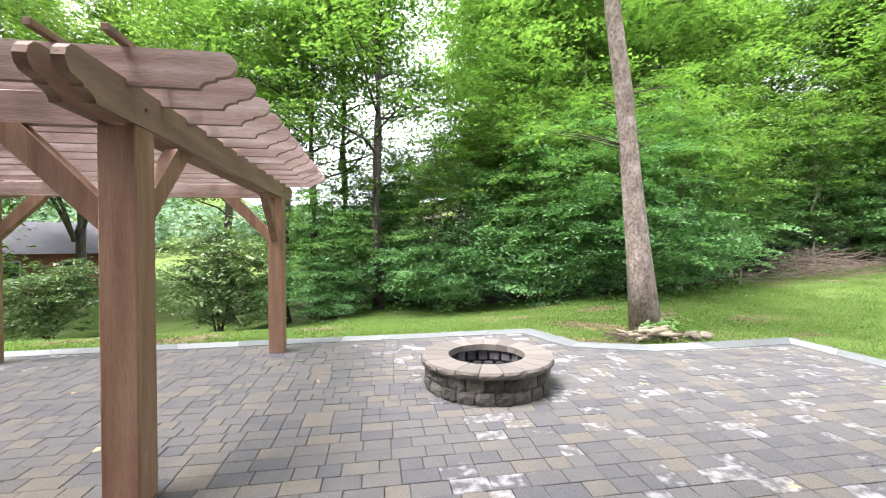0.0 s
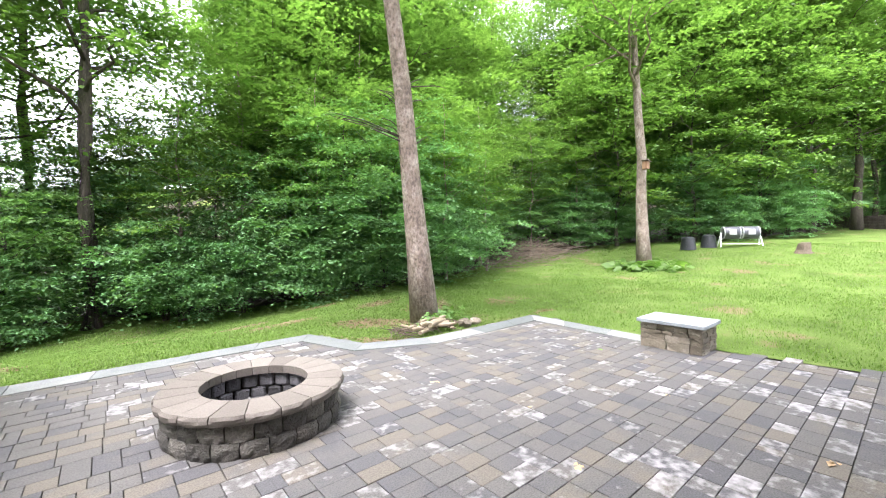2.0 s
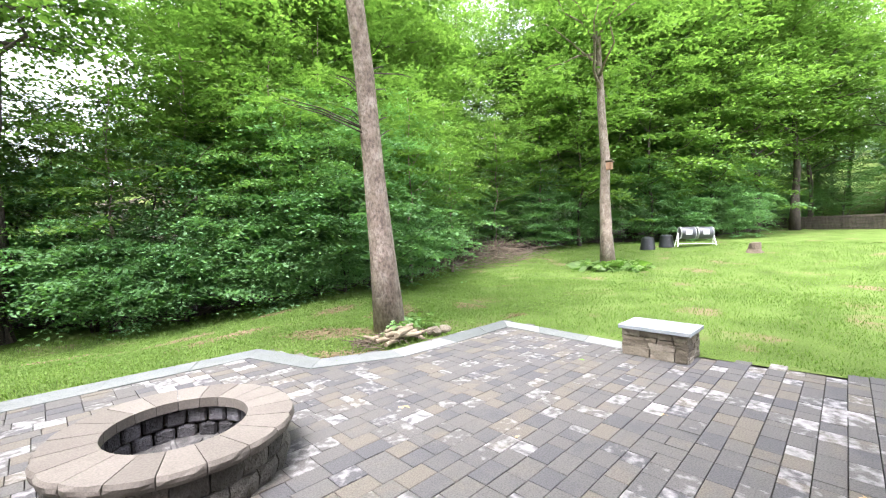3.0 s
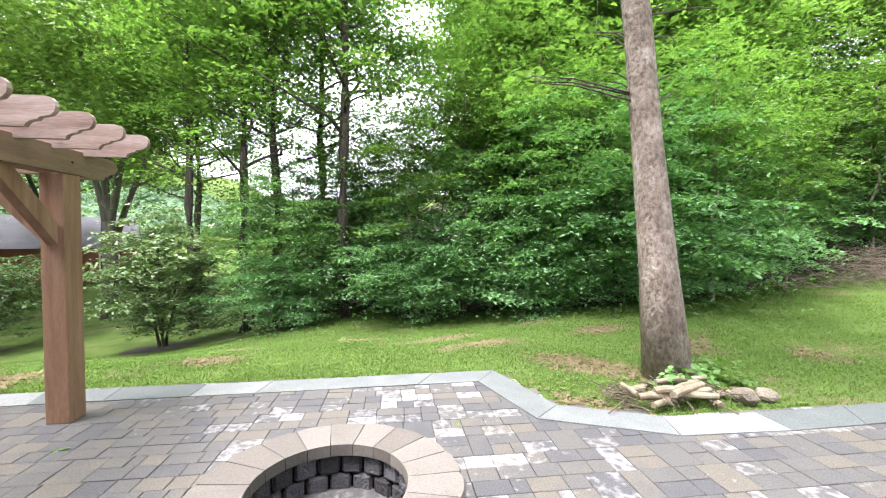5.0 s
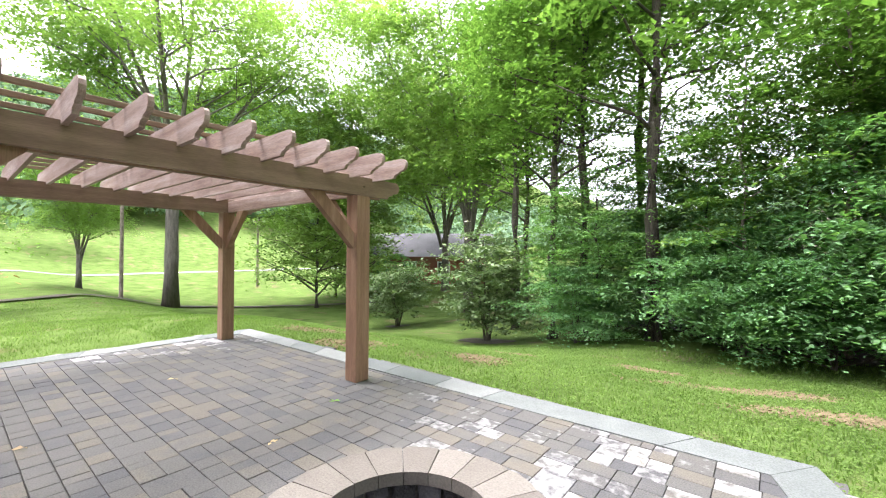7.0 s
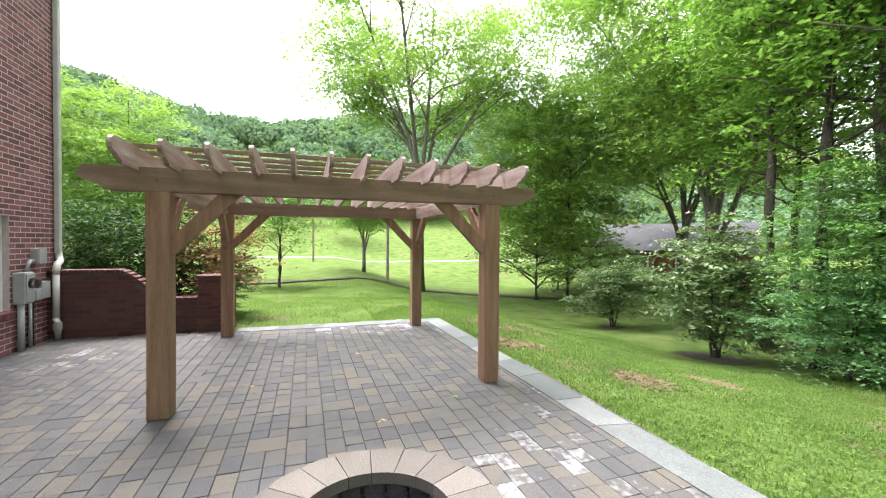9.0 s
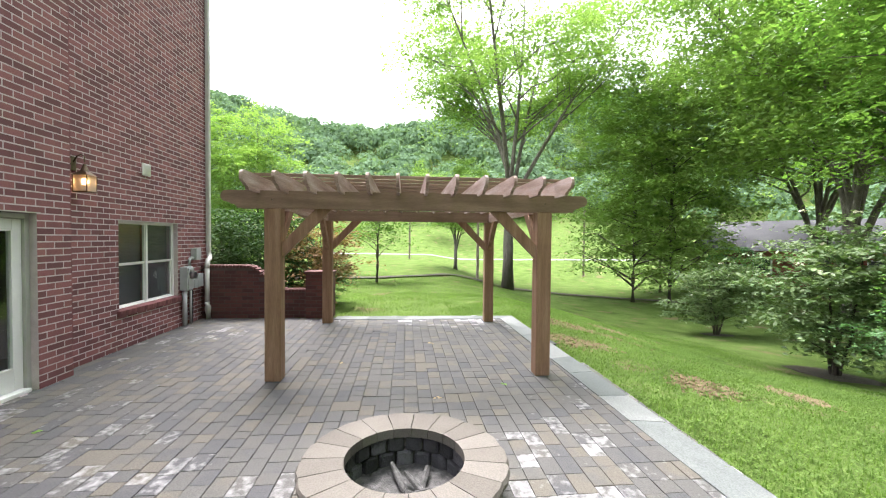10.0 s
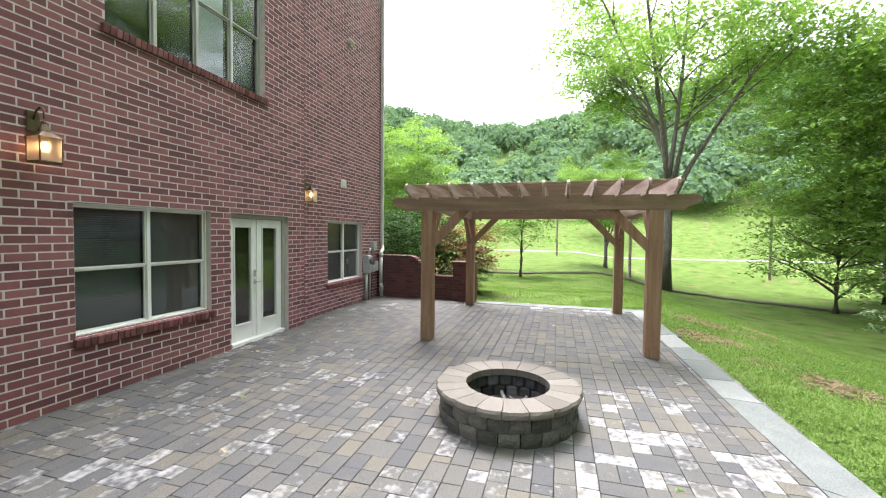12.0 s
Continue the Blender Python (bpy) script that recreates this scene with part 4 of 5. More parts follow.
second = tree("lawn_tree", "slim grey-barked tree in a ring of lilies on the lawn", 17, 0.25, 9, 4.2, 170, 42, 0.2, 0.9, 22, BARK, LEAF_LIGHT, lean=(-0.02, 0.02), limbs=14, sway=0.005)
place(second, 18.6, 9.3)

# understorey of the wood
low_a = tree("understory_tree", "dense low woodland tree with layered green sprays to the ground", 5.6, 0.07, 0.25, 2.5, 240, 96, 0.105, 0.66, 31, BARK_DARK, LEAF_DEEP, limbs=22, shell=0.33, droop=0.5, thick=0.06)
low_b = tree("understory_tree", "dense low woodland tree with layered green sprays to the ground", 6.8, 0.08, 0.6, 2.6, 240, 96, 0.11, 0.74, 32, BARK_DARK, LEAF_MID, limbs=22, shell=0.36, droop=0.5, thick=0.06)
low_c = tree("understory_shrub", "broad woodland shrub with dark green leaves to the ground", 3.0, 0.04, 0.1, 2.0, 190, 96, 0.10, 0.54, 33, BARK_DARK, LEAF_DEEP, trunks=3, limbs=15, shell=0.33, droop=0.45, thick=0.07, category="shrub")
low_d = tree("understory_tree", "yellow-green woodland sapling with loose layered leaves", 8.2, 0.07, 1.8, 2.4, 200, 60, 0.135, 0.7, 37, BARK_DARK, LEAF_LIGHT, limbs=20, shell=0.4, droop=0.4, thick=0.06)
tall_a = tree("woodland_tree", "tall woodland tree with a high green crown", 17, 0.2, 5.0, 4.4, 330, 95, 0.17, 1.1, 34, BARK_DARK, LEAF_LIGHT, limbs=24, shell=0.5, sway=0.012, plain=True)
tall_b = tree("woodland_tree", "tall dark-trunked woodland tree with a high green crown", 19, 0.23, 6.0, 4.6, 330, 95, 0.175, 1.15, 35, BARK_DARK, LEAF_LIGHT, limbs=24, shell=0.5, sway=0.012, plain=True)
for o in (low_a, low_b, low_c, low_d, tall_a, tall_b):
    o["group"] = "trees of the wood"
place(low_a, 4.5, 16.9, 10)
place(low_b, 7.8, 14.3, 80)
place(low_c, 2.9, 16.1, 0)
place(low_d, 5.9, 17.3, 0)
place(tall_a, 7.5, 20.3, 0)
place(tall_b, 10.2, 23.5, 40, 0.95)
r = random.Random(12)
EDGE_LOW = [(low_d, 2.3, 18.6), (low_a, 9.8, 14.2), (low_c, 6.1, 14.8), (low_c, 8.6, 13), (low_b, 12, 15.3), (low_a, 14.4, 16.2), (low_b, 16.8, 17.6), (low_c, 11.2, 14.1), (low_a, 19.4, 18.6),
            (low_b, 22.4, 18.6), (low_a, 25.2, 16.8), (low_c, 23.6, 16.2), (low_b, 27.6, 14.2), (low_c, 26.6, 13.2), (low_a, 29.6, 12), (low_c, 30.4, 9.6), (low_b, 32.6, 10.4), (low_a, 35, 8.6), (low_c, 33.6, 7.4),
            (low_c, 3.3, 20.4), (low_d, 7.4, 17.5), (low_d, 9, 15.6), (low_d, 12.4, 17), (low_c, -0.2, 17.6), (low_d, 16.4, 19), (low_d, 21.4, 19.6), (low_d, 29.6, 14.2), (low_a, 38.5, 12.5),
            (low_b, 42, 11), (tall_b, 43.5, 16.5), (tall_a, 35.5, 17.5), (tall_b, 52, 4), (low_a, 46, 9.5), (low_c, 38, 10), (low_b, 50, 6), (low_a, 49, 2.5), (low_b, 52, -1.5), (low_c, 48.5, 5.5), (low_a, 54, -6), (low_b, 57, -11), (low_a, 60, -16), (low_b, 45, 7.5)]
for x, y, turn, size in ((25.6, 14.0, 40, 1.55), (29.2, 11.0, 150, 1.7), (33.2, 8.6, 260, 1.7), (37.2, 8.8, 20, 1.8)):
    again(low_d, x, y, turn, size)
for x, y, turn, size in ((3.2, 15.6, 30, 0.8), (4.7, 14.9, 110, 0.85), (6.6, 14.0, 190, 0.8), (9.4, 13.2, 260, 0.85), (10.9, 13.7, 340, 0.8), (12.8, 14.4, 75, 0.85), (7.6, 13.3, 300, 0.7)):
    again(low_c, x, y, turn, size)
for o, x, y in EDGE_LOW:
    again(o, x + r.uniform(-0.3, 0.3), y + r.uniform(-0.3, 0.3), r.uniform(0, 360), r.uniform(0.85, 1.2))
HIGH = [(tall_a, 37.5, 18.0), (tall_b, 41.5, 12.0), (tall_a, 45.5, 16.0), (tall_b, 50.0, 13.0), (tall_a, 55.0, 11.0),
        (tall_b, 9.8, 18.8), (tall_a, 13, 19.6), (tall_b, 13.5, 24.6), (tall_b, 16, 21.8), (tall_a, 19.6, 22.6), (tall_b, 23.4, 22), (tall_a, 26.6, 19.6), (tall_b, 29.8, 17.6), (tall_a, 33, 15.6),
        (tall_b, 36.4, 13.8), (tall_a, 40, 16), (tall_b, 9.4, 27.9), (tall_a, 11, 26), (tall_b, 15.5, 27.5), (tall_a, 21, 28), (tall_b, 27, 26), (tall_a, 33, 22), (tall_b, 44, 13), (tall_a, 48, 10),
        (tall_a, 38.5, 21), (tall_b, 54, 8), (tall_a, 58, 2), (tall_b, 46, 20), (tall_a, 47.5, 4.5), (tall_b, 51, 0), (tall_a, 54, -5), (tall_b, 57, -11), (tall_a, 61, -16), (tall_b, 62, -3), (tall_a, 66, 4), (tall_b, 66, -10), (tall_a, 70, -20)]
for o, x, y in HIGH:
    again(o, x + r.uniform(-0.6, 0.6), y + r.uniform(-0.6, 0.6), r.uniform(0, 360), r.uniform(0.85, 1.15))
for k, (x, y) in enumerate(((31.5, 13.0), (34.0, 11.0), (37.5, 9.2), (40.5, 7.2), (44.0, 5.2), (36.5, 12.5), (28.5, 15.5))):
    again(tall_a if k % 2 else tall_b, x, y, k * 77, 1.28)

# open trees west of the wood
vase = forked_tree("shade_tree", "large spreading shade tree with several rising limbs", 22, 0.36, 4.8, 7, 10.0, 6.0, 1050, 84, 0.20, 1.2, 41, BARK_GREY, LEAF_FAR)
place(vase, -12.0, 26.4, 30)
again(vase, -18.5, 32.0, 140, 0.9)
vase2 = forked_tree("shade_tree", "tall vase-shaped shade tree with an open airy crown on the lawn", 31, 0.42, 8.5, 7, 15.0, 15.5, 780, 84, 0.25, 1.5, 42, BARK_GREY, LEAF_FAR)
place(vase2, -27.5, 13.9, 20)
again(low_c, -23.5, 30.0, 140, 1.2)
again(vase, -36.0, 10.6, 90, 0.5)
slim = tree("lawn_tree", "tall young tree branched to the ground on the lawn", 15.5, 0.13, 0.9, 4.0, 460, 60, 0.2, 1.05, 43, BARK_DARK, LEAF_FAR, limbs=34, shell=0.45, sway=0.012, plain=True)
place(slim, -23.3, 22.3, 0, 1.15)
again(slim, -22.2, 24.4, 130, 1.25)
again(slim, -28.0, 27.5, 200, 0.9)
dog = tree("small_tree", "small open ornamental tree on the far lawn", 4.6, 0.08, 1.5, 1.9, 120, 40, 0.13, 0.5, 44, BARK_DARK, LEAF_LIGHT, trunks=2, limbs=16, splay=0.5)
place(dog, -20.0, 3.75, 0, 1.3)
again(slim, -15.5, -4.2, 60, 0.62)
again(slim, -18.0, -2.6, 10, 0.66)
airy = tree("woodland_tree", "tall thin dark-trunked tree with a sparse high crown", 18, 0.22, 7.0, 3.9, 300, 54, 0.17, 0.95, 38, BARK_DARK, LEAF_LIGHT, limbs=18, shell=0.5, sway=0.012)
airy["group"] = "trees of the wood"
place(airy, 1.25, 16.4, 40, 1.0)
for o, x, y, turn, size in ((airy, -1.3, 18.2, 200, 0.92), (airy, -2.3, 17.9, 90, 0.88), (airy, -5.2, 20.5, 300, 0.95), (low_b, -0.4, 16.9, 130, 0.85), (low_c, -0.7, 15.9, 310, 0.75), (low_a, 0.7, 18.8, 60, 0.9), (low_d, -2.6, 19.6, 40, 0.7), (airy, -0.4, 21.8, 130, 1.05), (low_b, 1.4, 20.6, 70, 1.1), (airy, -6.5, 24.0, 20, 0.9)):
    again(o, x, y, turn, size)


pole_tree = tree("sapling", "slender woodland sapling with a bare grey-brown trunk", 9.5, 0.075, 3.6, 1.9, 110, 60, 0.13, 0.7, 39, BARK, LEAF_LIGHT, limbs=14, shell=0.5, droop=0.4, thick=0.06, sway=0.02)
pole_tree["group"] = "trees of the wood"
place(pole_tree, 5.0, 16.0, 0, 1.05)
for x, y, turn, size in ((11.1, 13.1, 50, 0.8), (14.8, 14.6, 120, 0.7), (9.6, 16.4, 200, 1.2), (7.1, 14.9, 280, 0.9), (16.2, 16.4, 20, 1.0), (3.3, 15.7, 160, 0.85), (21.0, 16.9, 310, 1.0), (24.4, 16.0, 80, 1.1)):
    again(pole_tree, x, y, turn, size)


def magnolia(label, tall, wide, sprays, seed, flowers):
    e = tree("magnolia_bush", label, tall, 0.06, 0.45, wide, sprays, 44, 0.135, 0.42, seed, BARK_DARK, LEAF_GLOSS, trunks=4, limbs=24, shell=0.45, droop=0.1, category="shrub", splay=0.9)
    if flowers:
        r2 = random.Random(seed)
        cs2 = [(r2.gauss(0, wide * 0.45), r2.gauss(0, wide * 0.45), r2.uniform(0.6, tall)) for _ in range(flowers)]
        f = new("blossoms", leaf_cloud("blossoms", cs2, [(1, 0, 0.1)] * flowers, 0.1, 8, 0.05, PETAL, seed, flat=1.2))
        f.parent = e
    return e


place(magnolia("open magnolia bush with glossy leaves and white blossoms", 4.5, 1.85, 330, 51, 14), -4.45, 17.0)
place(magnolia("smaller magnolia bush with glossy green leaves", 3.3, 1.9, 240, 52, 4), -11.6, 19.4)
hedge = tree("evergreen_shrub", "dense dark evergreen shrub behind the garden wall", 2.5, 0.05, 0.2, 1.25, 220, 44, 0.09, 0.34, 53, BARK_DARK, LEAF_EVERGREEN, trunks=3, limbs=15, category="shrub")
place(hedge, -6.4, 1.9)
again(hedge, -7.3, 0.3, 70, 1.15)
rust = tree("russet_shrub", "russet-tipped shrub behind the garden wall", 2.3, 0.04, 0.4, 1.0, 120, 40, 0.09, 0.32, 54, BARK_DARK, LEAF_RUST, trunks=3, limbs=12, category="shrub")
place(rust, -6.3, 3.0, 0, 1.12)
again(hedge, -7.0, 3.2, 200, 0.62)


# ---- far hills ----
def far_forest(name, spots, seed, material, label):
    """Crowns of a far wood: each a ragged dome of leaf clumps."""
    r = np.random.default_rng(seed)
    v = []
    for x, y, s in spots:
        n = 130
        d = r.normal(0, 1, (n, 3))
        d /= np.linalg.norm(d, axis=1, keepdims=True)
        d[:, 2] = np.abs(d[:, 2]) * 1.1 - 0.15
        c = np.array([x, y, gh(x, y) + s * 0.9]) + d * s * r.uniform(0.75, 1.1, (n, 1))
        t = np.cross(d, r.normal(0, 1, (n, 3)))
        t /= np.linalg.norm(t, axis=1, keepdims=True) + 1e-6
        t = t + d * r.normal(0, 0.35, (n, 1))
        b = np.cross(d, t)
        k = s * r.uniform(0.09, 0.2, (n, 1))
        v.append(np.stack([c - t * k, c + b * k * 0.8 + d * k * 0.25, c + t * k, c - b * k * 0.8 + d * k * 0.25], 1).reshape(-1, 3))
    v = np.concatenate(v)
    ob = new(name, raw_mesh(name, v, np.arange(len(v)).reshape(-1, 4), material))
    return tagged(ob, label, "forest", kind="stuff")


r = random.Random(77)
spots = []
while len(spots) < 2300:
    x, y = r.uniform(-260, -70), r.uniform(-150, 210)
    if x < -95 or r.random() < 0.12:
        spots.append((x, y, r.uniform(3.2, 5.5)))
far_forest("hill_forest", spots, 7, LEAF_HAZED, "wooded green hillside across the valley")
spots = [(r.uniform(12, 70), r.uniform(60, 150), r.uniform(3, 5)) for _ in range(350)]
spots += [(r.uniform(72, 150), r.uniform(-60, 110), r.uniform(3, 5)) for _ in range(320)]
spots += [(r.uniform(9, 60), r.uniform(28, 60), r.uniform(2.2, 3.8)) for _ in range(260)]
spots += [(r.uniform(-75, 14), r.uniform(85, 170), r.uniform(3, 5)) for _ in range(320)]
far_forest("back_forest", spots, 8, LEAF_HAZED, "wooded slope behind the garden")


def ribbon(name, points, width, lift, material, n=60):
    """A strip of ground along a line of points."""
    xs, ys = [p[0] for p in points], [p[1] for p in points]
    along = np.linspace(ys[0], ys[-1], n + 1)
    cx = np.interp(along, ys, xs)
    v, f = [], []
    for k in range(n + 1):
        wide = width / 2 * (1 + 0.18 * math.sin(k * 1.7))
        for s in (-1, 1):
            v.append((cx[k] + s * wide, along[k], gh(cx[k] + s * wide, along[k]) + lift))
    for k in range(n):
        f.append((2 * k, 2 * k + 1, 2 * k + 3, 2 * k + 2))
    return new(name, raw_mesh(name, v, f, material))


tagged(ribbon("road", ((-63, -40), (-59, -3), (-57, 10), (-57, 50)), 3.6, 0.06, ROADWAY), "pale country road beyond the lawn", "road", kind="structure")
tagged(ribbon("ditch", ((-22.5, -4), (-23.0, 3.5), (-27.5, 13), (-28.5, 17), (-25.0, 22), (-22, 27)), 1.2, 0.09, LITTER), "dark drainage ditch crossing the lawn", "ditch", kind="structure")


# forest floor: leaf litter, its colour carrying the shade below the foliage
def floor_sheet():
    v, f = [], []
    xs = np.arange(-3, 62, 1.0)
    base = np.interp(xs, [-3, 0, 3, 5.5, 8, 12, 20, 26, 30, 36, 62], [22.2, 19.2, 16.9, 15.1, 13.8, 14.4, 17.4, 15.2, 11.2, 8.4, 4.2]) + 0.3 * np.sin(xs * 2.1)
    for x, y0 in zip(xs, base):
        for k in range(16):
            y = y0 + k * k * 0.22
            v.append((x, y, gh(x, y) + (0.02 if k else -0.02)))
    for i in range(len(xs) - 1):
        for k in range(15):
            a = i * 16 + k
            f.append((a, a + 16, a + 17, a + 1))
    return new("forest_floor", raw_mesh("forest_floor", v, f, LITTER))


tagged(floor_sheet(), "leaf litter darkened for the shade under the trees", "woodland floor", kind="structure")


# ---- lamps, pipes and boxes on the house ----
def lantern(x, y_face, z):
    """z: height of the lantern's bottom."""
    e = thing("wall_lantern", (x, y_face, z), "lit bronze carriage lantern with frosted glass on the brick wall", "wall lamp", "lanterns on the house")
    c = 0.16
    part("backplate", one_box((0.11, 0.016, 0.20), (0, 0.008, 0.40), None, 0.006), BRONZE, e)
    part("arm", tube(bmesh.new(), [(0, 0.01, 0.42), (0, 0.06, 0.50), (0, 0.12, 0.53), (0, c, 0.50), (0, c, 0.42)], [0.010, 0.010, 0.009, 0.009, 0.008], 8), BRONZE, e, smooth=True)
    bm = bmesh.new()
    bmesh.ops.create_cone(bm, cap_ends=True, segments=4, radius1=0.150, radius2=0.055, depth=0.06, matrix=Matrix.Translation((0, c, 0.262)) @ Matrix.Rotation(math.pi / 4, 4, "Z"))
    bmesh.ops.create_cone(bm, cap_ends=True, segments=12, radius1=0.052, radius2=0.028, depth=0.07, matrix=Matrix.Translation((0, c, 0.325)))
    bmesh.ops.create_uvsphere(bm, u_segments=10, v_segments=6, radius=0.024, matrix=Matrix.Translation((0, c, 0.375)))
    part("roof", bm, BRONZE, e)
    for sx in (-1, 1):
        for sy in (-1, 1):
            part("corner_bar", tube(bmesh.new(), [(sx * 0.09, c + sy * 0.09, 0.0), (sx * 0.093, c + sy * 0.093, 0.235)], [0.007, 0.007], 6), BRONZE, e)
    part("base", one_box((0.19, 0.19, 0.02), (0, c, 0.0), None, 0.005), BRONZE, e)
    for k in range(4):
        a = k * math.pi / 2
        o = part("pane", one_box((0.168, 0.004, 0.222), (0, 0.089, 0.121)), FROST, e)
        o.matrix_basis = Matrix.Translation((0, c, 0)) @ Matrix.Rotation(a, 4, "Z")
        o.visible_shadow = False
    bm = bmesh.new()
    bmesh.ops.create_uvsphere(bm, u_segments=12, v_segments=8, radius=0.028, matrix=Matrix.Translation((0, c, 0.15)) @ Matrix.Diagonal((1, 1, 1.4, 1)))
    part("bulb", bm, BULB, e, "glowing warm bulb", True)
    part("socket", tube(bmesh.new(), [(0, c, 0.01), (0, c, 0.11)], [0.014, 0.014], 8), WHITE, e)
    return e


lantern(3.90, WALL_A, 2.50)
lantern(-0.86, WALL_B, 2.50)
vent = thing("wall_vent", (-2.48, WALL_B, 3.08), "small white louvred vent cover on the brick wall", "vent")
part("frame", one_box((0.22, 0.03, 0.22), (0, 0.015, 0), None, 0.006), WHITE, vent)
for k in range(5):
    part("louvre", one_box((0.17, 0.012, 0.03), (0, 0.036, -0.07 + k * 0.035), Matrix.Rotation(radians(-30), 4, "X")), WHITE, vent)
hood = thing("vent_hood", (-2.72, WALL_B, 6.6), "small pale exhaust hood high on the brick wall", "vent")
part("collar", tube(bmesh.new(), [(0, 0, 0), (0, 0.10, 0)], [0.06, 0.06], 12), PVC, hood)
part("cover", one_box((0.16, 0.12, 0.05), (0, 0.10, 0.06), Matrix.Rotation(radians(-35), 4, "X"), 0.01), PVC, hood)

meter = thing("electric_meter", (-3.68, WALL_B, 0.0), "grey metal electric meter box with conduits down to the patio", "electric meter")
part("cabinet", one_box((0.24, 0.16, 0.50), (0, 0.08, 1.0), None, 0.012), STEEL, meter)
part("cover", one_box((0.20, 0.02, 0.44), (0, 0.17, 1.0), None, 0.006), STEEL, meter)
bm = tube(bmesh.new(), [(0, 0.18, 1.08), (0, 0.25, 1.08), (0, 0.27, 1.08)], [0.085, 0.085, 0.07], 16)
part("dial", bm, FROST, meter, "round glass meter dial")
part("conduit", tube(bmesh.new(), [(0.05, 0.07, 0.0), (0.05, 0.07, 0.76)], [0.045, 0.045], 12), STEEL, meter, "", True)
part("conduit", tube(bmesh.new(), [(-0.22, 0.05, 0.0), (-0.22, 0.05, 0.80)], [0.025, 0.025], 10), STEEL, meter, "", True)
part("conduit", tube(bmesh.new(), [(-0.12, 0.08, 1.25), (-0.12, 0.08, 1.38), (-0.2, 0.06, 1.42), (-0.32, 0.05, 1.42)], [0.03, 0.03, 0.03, 0.03], 10), STEEL, meter, "", True)
for k, (x, z, w, h) in enumerate(((-4.1, 1.50, 0.20, 0.25), (-4.18, 0.92, 0.22, 0.28), (-3.98, 0.86, 0.14, 0.18))):
    b = thing("junction_box", (x, WALL_B, z), "small grey utility box fixed to the brick wall", "utility box", "utility boxes on the house")
    part("body", one_box((w, 0.12, h), (0, 0.06, 0), None, 0.01), STEEL, b)
    part("lid", one_box((w + 0.01, 0.012, h + 0.01), (0, 0.127, 0), None, 0.004), STEEL, b)
for x in (-4.02, -3.93):
    c = thing("cable_pipe", (x, WALL_B + 0.03, 0.0), "thin black cable pipe down the brick wall", "pipe", "cable pipes")
    part("pipe", tube(bmesh.new(), [(0, 0, 0), (0, 0, 0.78)], [0.013, 0.013], 8), PLASTIC, c)
down = thing("downspout", (-4.70, WALL_B + 0.06, 0.0), "pale metal downspout with an elbow at the house corner", "downspout")
part("upper_pipe", span((-0.05, -0.045, 1.52), (0.05, 0.04, TOP - 0.2), 0.012), PVC, down)
part("elbow", tube(bmesh.new(), [(0, 0, 1.54), (0, 0.01, 1.46), (0.08, 0.06, 1.38), (0.26, 0.10, 1.34), (0.33, 0.12, 1.26), (0.34, 0.12, 1.16)], [0.055] * 6, 12), PVC, down, "", True)
part("lower_pipe", tube(bmesh.new(), [(0.34, 0.12, 1.2), (0.34, 0.12, 0.34)], [0.05, 0.05], 12), PVC, down, "", True)
part("foot", tube(bmesh.new(), [(0.34, 0.12, 0.38), (0.37, 0.15, 0.30), (0.33, 0.13, 0.20), (0.34, 0.15, 0.0)], [0.06, 0.065, 0.065, 0.06], 12), PVC, down, "", True)

# ---- firewood, brush and garden things ----
r = random.Random(61)
for k in range(15):
    a = r.uniform(-0.5, 0.6) + (math.pi / 2 if k % 5 == 0 else 0)
    l = r.uniform(0.12, 0.30)
    x, y, z = 5.10 + r.uniform(0, 1.05), 7.02 + r.uniform(-0.05, 0.35), 0.02 + 0.05 * (k % 3)
    rad = r.uniform(0.022, 0.042)
    d = Vector((math.cos(a), math.sin(a), r.uniform(-0.06, 0.1))) * l
    o = part("log", tube(bmesh.new(), [-d, -d * 0.3 + Vector((0, 0, 0.01)), d * 0.4, d], [rad, rad * 1.05, rad, rad * 0.9], 9), LOGWOOD)
    o.location = (x, y, z + rad)
    tagged(o, "cut pale branch log lying under the tree", "log", "cut logs under the tree")
for k in range(60):
    a = r.uniform(0, 3.14)
    l = r.uniform(0.1, 0.3)
    x, y = 4.95 + r.uniform(0, 1.2), 6.98 + r.uniform(-0.06, 0.4)
    d = Vector((math.cos(a), math.sin(a), r.uniform(-0.1, 0.2))) * l
    o = part("stick", tube(bmesh.new(), [-d, Vector((0, 0, 0.02)), d], [0.006, 0.007, 0.004], 5), SOIL)
    o.location = (x, y, 0.03 + r.uniform(0, 0.08))
    tagged(o, "thin dry stick in the kindling under the tree", "stick", "kindling under the tree")
for k, (x, y, s) in enumerate(((6.35, 7.02, 0.12), (6.45, 7.12, 0.09), (6.62, 7.05, 0.10))):
    bm = bmesh.new()
    bmesh.ops.create_icosphere(bm, subdivisions=2, radius=s)
    for v in bm.verts:
        v.co *= 1 + 0.3 * noise.noise(v.co * 11 + Vector((k, 0, 0)))
        v.co.z *= 0.7
    o = part("rock", bm, FIELDSTONE)
    o.location = (x, y, s * 0.4)
    tagged(o, "rough brown stone beside the patio edge", "rock", "rocks under the tree")

